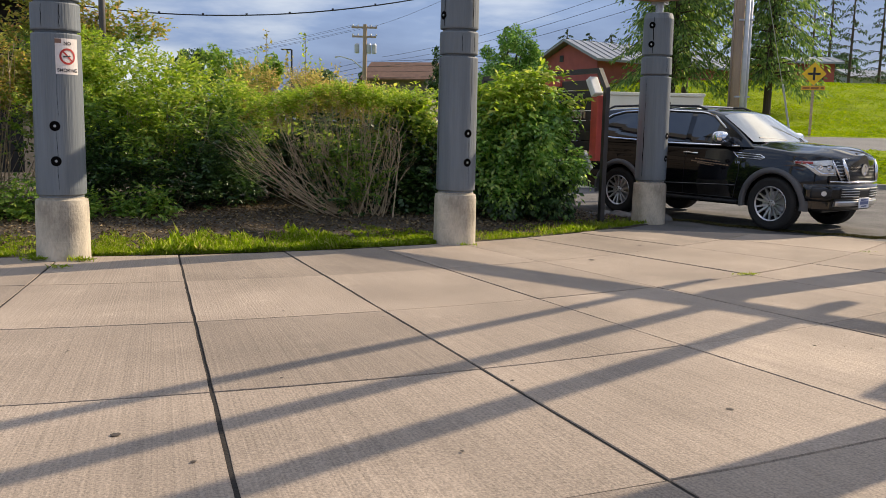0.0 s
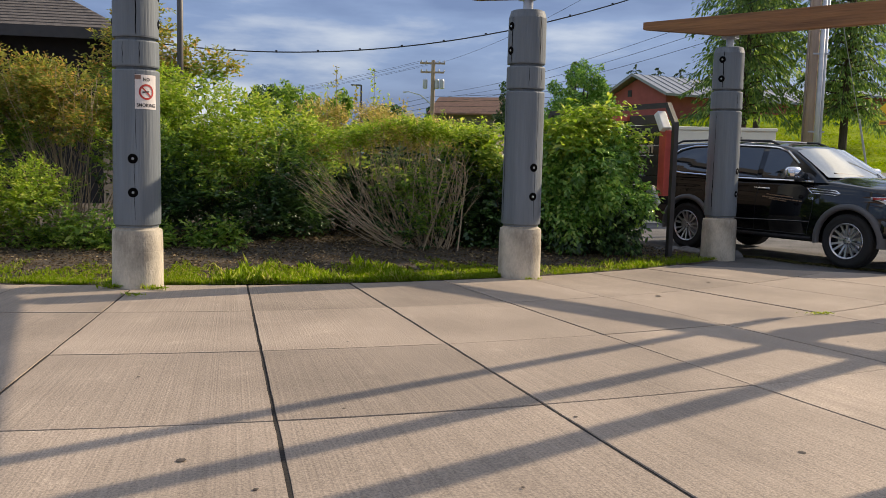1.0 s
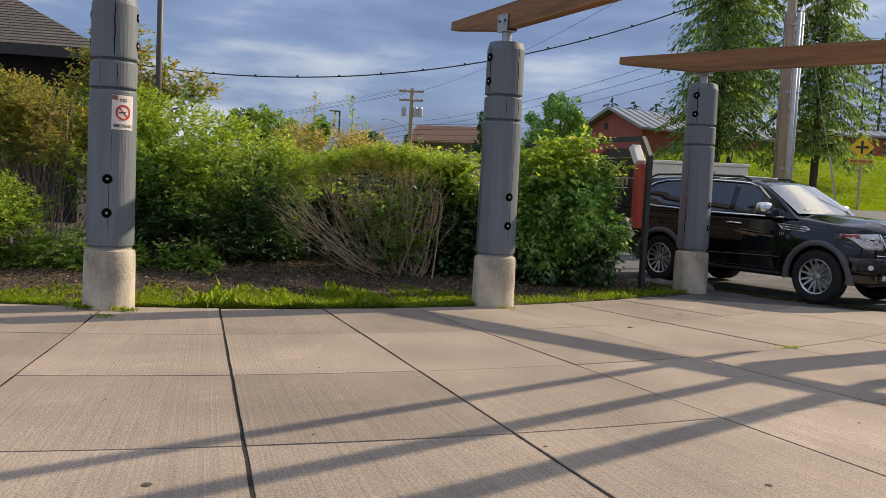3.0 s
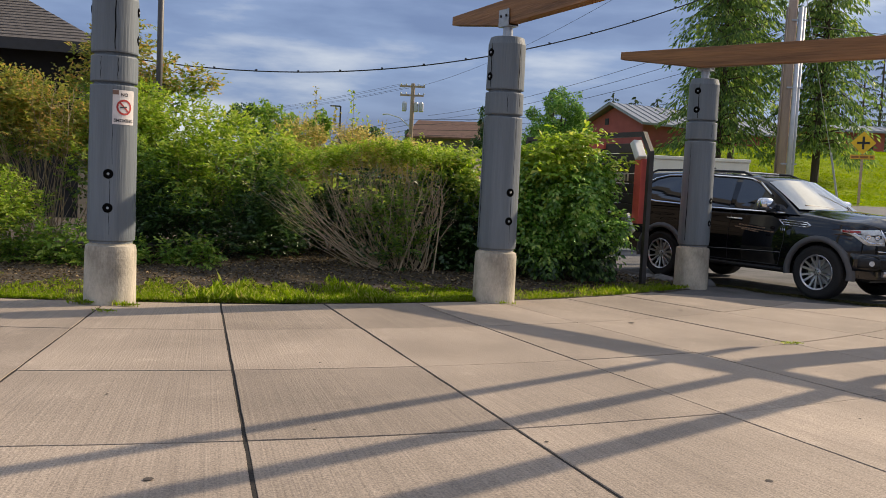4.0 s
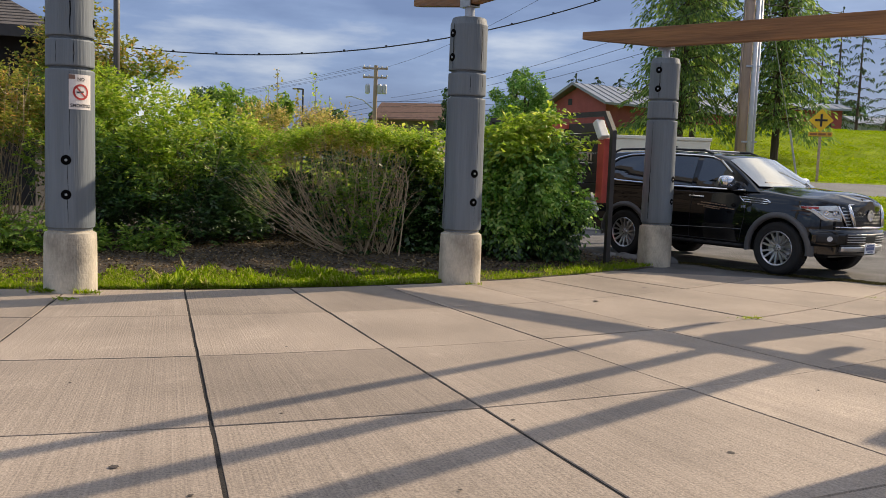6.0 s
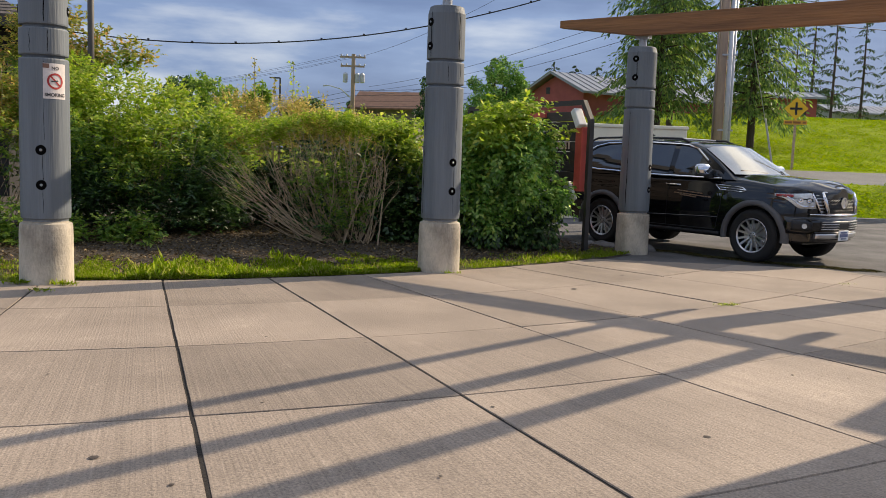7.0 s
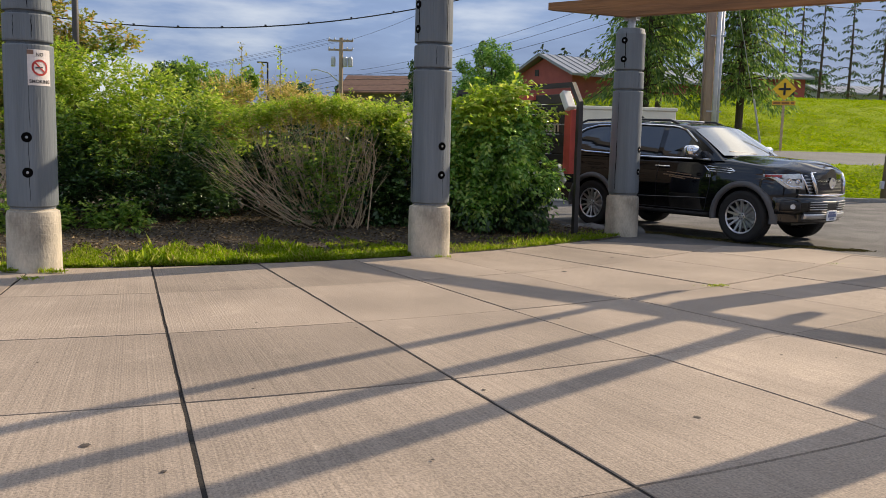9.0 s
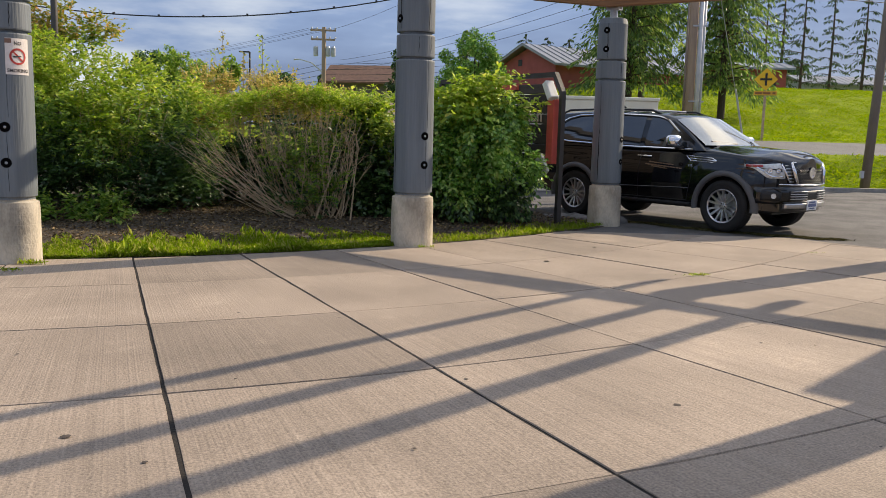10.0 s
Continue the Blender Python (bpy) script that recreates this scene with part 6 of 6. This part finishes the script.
def round_tree(x, y, z, h, r, seed, m="leaf_mid", label="leafy green tree behind the board", n=5000, size=0.22):
    t = thing("tree", label, "tree", "trees", at=pose(x, y, z))
    g = np.random.default_rng(seed)
    bm = bmesh.new()
    tube(bm, [(0, 0, -0.2), (0, 0, h * 0.45), (0.1, 0, h * 0.8)], [0.16, 0.11, 0.03], 10)
    blobs = []
    for k in range(11):
        a, q = k * 2.4, g.uniform(0.35, 0.95)
        c = (r * 0.72 * math.cos(a) * (1.15 - q * 0.75), r * 0.72 * math.sin(a) * (1.15 - q * 0.75), h * (0.30 + 0.62 * q))
        tube(bm, [(0, 0, h * 0.3 * q + 0.5), c], [0.05, 0.012], 5)
        blobs.append((c, (r * 0.36, r * 0.36, h * 0.13)))
    part("trunk", bm, M["bark"], t)
    leaf_mesh("crown", *blob_leaves(blobs, n, size, seed), M[m], t)


def build_trees():
    conifer(12.9, 43.6, 2.1, 20, 3.1, 31, dens=1.25, bare=0.09, droop=0.5, size=0.28)
    conifer(17.6, 43.2, 2.1, 20, 2.7, 32, dens=1.25, bare=0.09, droop=0.5, size=0.28)
    conifer(15.4, 49.5, 2.8, 19.0, 3.0, 33, dens=0.8, bare=0.2, size=0.36)
    for i, (px, d, hh) in enumerate(((0.455, 80, 12), (0.475, 84, 14.5), (0.50, 78, 12.5), (0.535, 86, 14), (0.575, 80, 13), (0.62, 84, 14.5), (0.67, 82, 13))):
        c = d / math.hypot(1, px)
        conifer(px * c, c, 4.8, hh - 3, 2.0, 40 + i, dens=0.36, bare=0.1, droop=0.30, label="thin sparse fir on the skyline", size=0.34, needles="needle_far")
    for i, (px, d, hh) in enumerate(((0.175, 85, 8.2), (0.20, 82, 7.6), (0.225, 86, 8.0))):
        c = d / math.hypot(1, px)
        conifer(px * c, c, 4.6, hh - 2.2, 2.3, 60 + i, dens=0.55, bare=0.1, droop=0.25, label="thin sparse fir on the skyline", size=0.34, needles="needle_far")
    conifer(5.6, 52, 1.6, 5.6, 1.1, 70, dens=1.3, bare=0.05, droop=0.1, label="small pointed green conifer", size=0.3)
    round_tree(4.0, 34.7, 0.2, 5.2, 1.7, 81, n=13000, size=0.11, m="leaf_climber")
    round_tree(1.6, 42.0, 0.4, 4.9, 1.0, 82, n=5000, size=0.13, label="narrow dark green tree", m="leaf_dark")
    for i, (x, y, hh, r) in enumerate(((-19, 92, 8.6, 3.6), (-22.5, 95, 8.0, 3.5), (-13, 78, 6.8, 2.6), (-9.6, 90, 5.8, 3.2), (-6.6, 92, 5.0, 3.0), (-4.2, 85, 5.6, 1.2), (38, 95, 6, 4), (46, 96, 5, 4), (66, 96, 8, 5))):
        round_tree(x, y, 0.8 if x < 30 else 5.0, hh, r, 90 + i, n=2200, size=0.4, m="leaf_dark" if i % 2 else "leaf_mid", label="distant dark green tree on the skyline")
    # far wooded ridge
    g = np.random.default_rng(8)
    n = 5200
    x = g.uniform(-160, 120, n)
    top = 9 + 3.5 * np.sin(x * 0.045 + 1) + 2 * np.sin(x * 0.13)
    at = np.stack([x, 240 + g.normal(size=n) * 6, g.random(n) ** 0.7 * top], 1)
    ob = leaf_mesh("far_woods", at, g.uniform(1.5, 3.2, n), g.normal(size=(n, 3)) + [0, 0, 0.8], g.normal(size=(n, 3)) + [0, -1, 0.6], M["needle"], width=0.7)
    tagged(ob, "distant wooded ridge on the horizon", "woods", kind="stuff")


def build_kerb():
    bm = bmesh.new()
    box(bm, (25, 24.62, -0.03), (36, 0.16, 0.24), bevel=0.02)
    ob = part("kerb", bm, M["kerb"])
    tagged(ob, "worn concrete kerb at the far side of the lot", "kerb", kind="structure")
    # tufts on verge and rise
    g = np.random.default_rng(6)
    n = 150000
    x, y = g.uniform(5, 46, n), 24.9 + 34 * g.random(n) ** 1.3
    keep = (y < 28.4) | (y > 34.4)
    x, y = x[keep], y[keep]
    z = np.array([terrain(a, b) for a, b in zip(x, y)])
    n = len(x)
    clump = np.clip(0.5 + 0.5 * np.sin(x * 1.7 + 2.1 * np.sin(y * 0.9)) * np.sin(y * 1.3 + 1.7 * np.sin(x * 0.6)), 0.15, 1)
    s = g.uniform(0.06, 0.16, n) * (0.6 + 0.8 * clump)
    at = np.stack([x, y, z + s * 0.22 + 0.03], 1)
    ax = g.normal(size=(n, 3)) * [1, 1, 0.35] + [0, 0, 0.45]
    up = np.array([0, -0.15, 1.0]) + g.normal(size=(n, 3)) * 0.35
    ob = leaf_mesh("grass_tufts", at, s, ax, up, M["hill_grass"], width=0.4)
    tagged(ob, "rough green grass on the verge and rise", "grass", kind="stuff")


def build_kerb_debris():
    """Moss, grit and needles gathered along the edge of the paving."""
    g = np.random.default_rng(31)
    pts = []
    for (x0, y0), (x1, y1) in zip(KERB_LINE, KERB_LINE[1:6]):
        m = int(2600 * math.hypot(x1 - x0, y1 - y0))
        u = g.random(m)
        wob = 0.05 * np.sin(u * 9 + x0) + 0.03
        pts.append(np.stack([x0 + (x1 - x0) * u + g.normal(size=m) * 0.06 + wob, y0 + (y1 - y0) * u + g.normal(size=m) * 0.06 + wob, np.full(m, -0.012)], 1))
    at = np.concatenate(pts)
    n = len(at)
    moss = leaf_mat("kerb_moss", (0.03, 0.035, 0.012), (0.085, 0.08, 0.03), (0.24, 0.18, 0.09), glow=0.1, rough=0.9)
    ob = leaf_mesh("kerb_debris", at, g.uniform(0.015, 0.05, n), g.normal(size=(n, 3)) * [1, 1, 0.5], np.array([0, 0, 1.0]) + g.normal(size=(n, 3)) * 0.4, moss, width=0.5)
    tagged(ob, "dark moss and dry debris along the edge of the paving", "debris", kind="stuff")


build_suv()
build_notice_board()
build_generator()
build_rocks()
build_poles()
build_wires()
build_cross_sign()
build_buildings()
build_trees()
build_kerb()
build_kerb_debris()

build_paving()
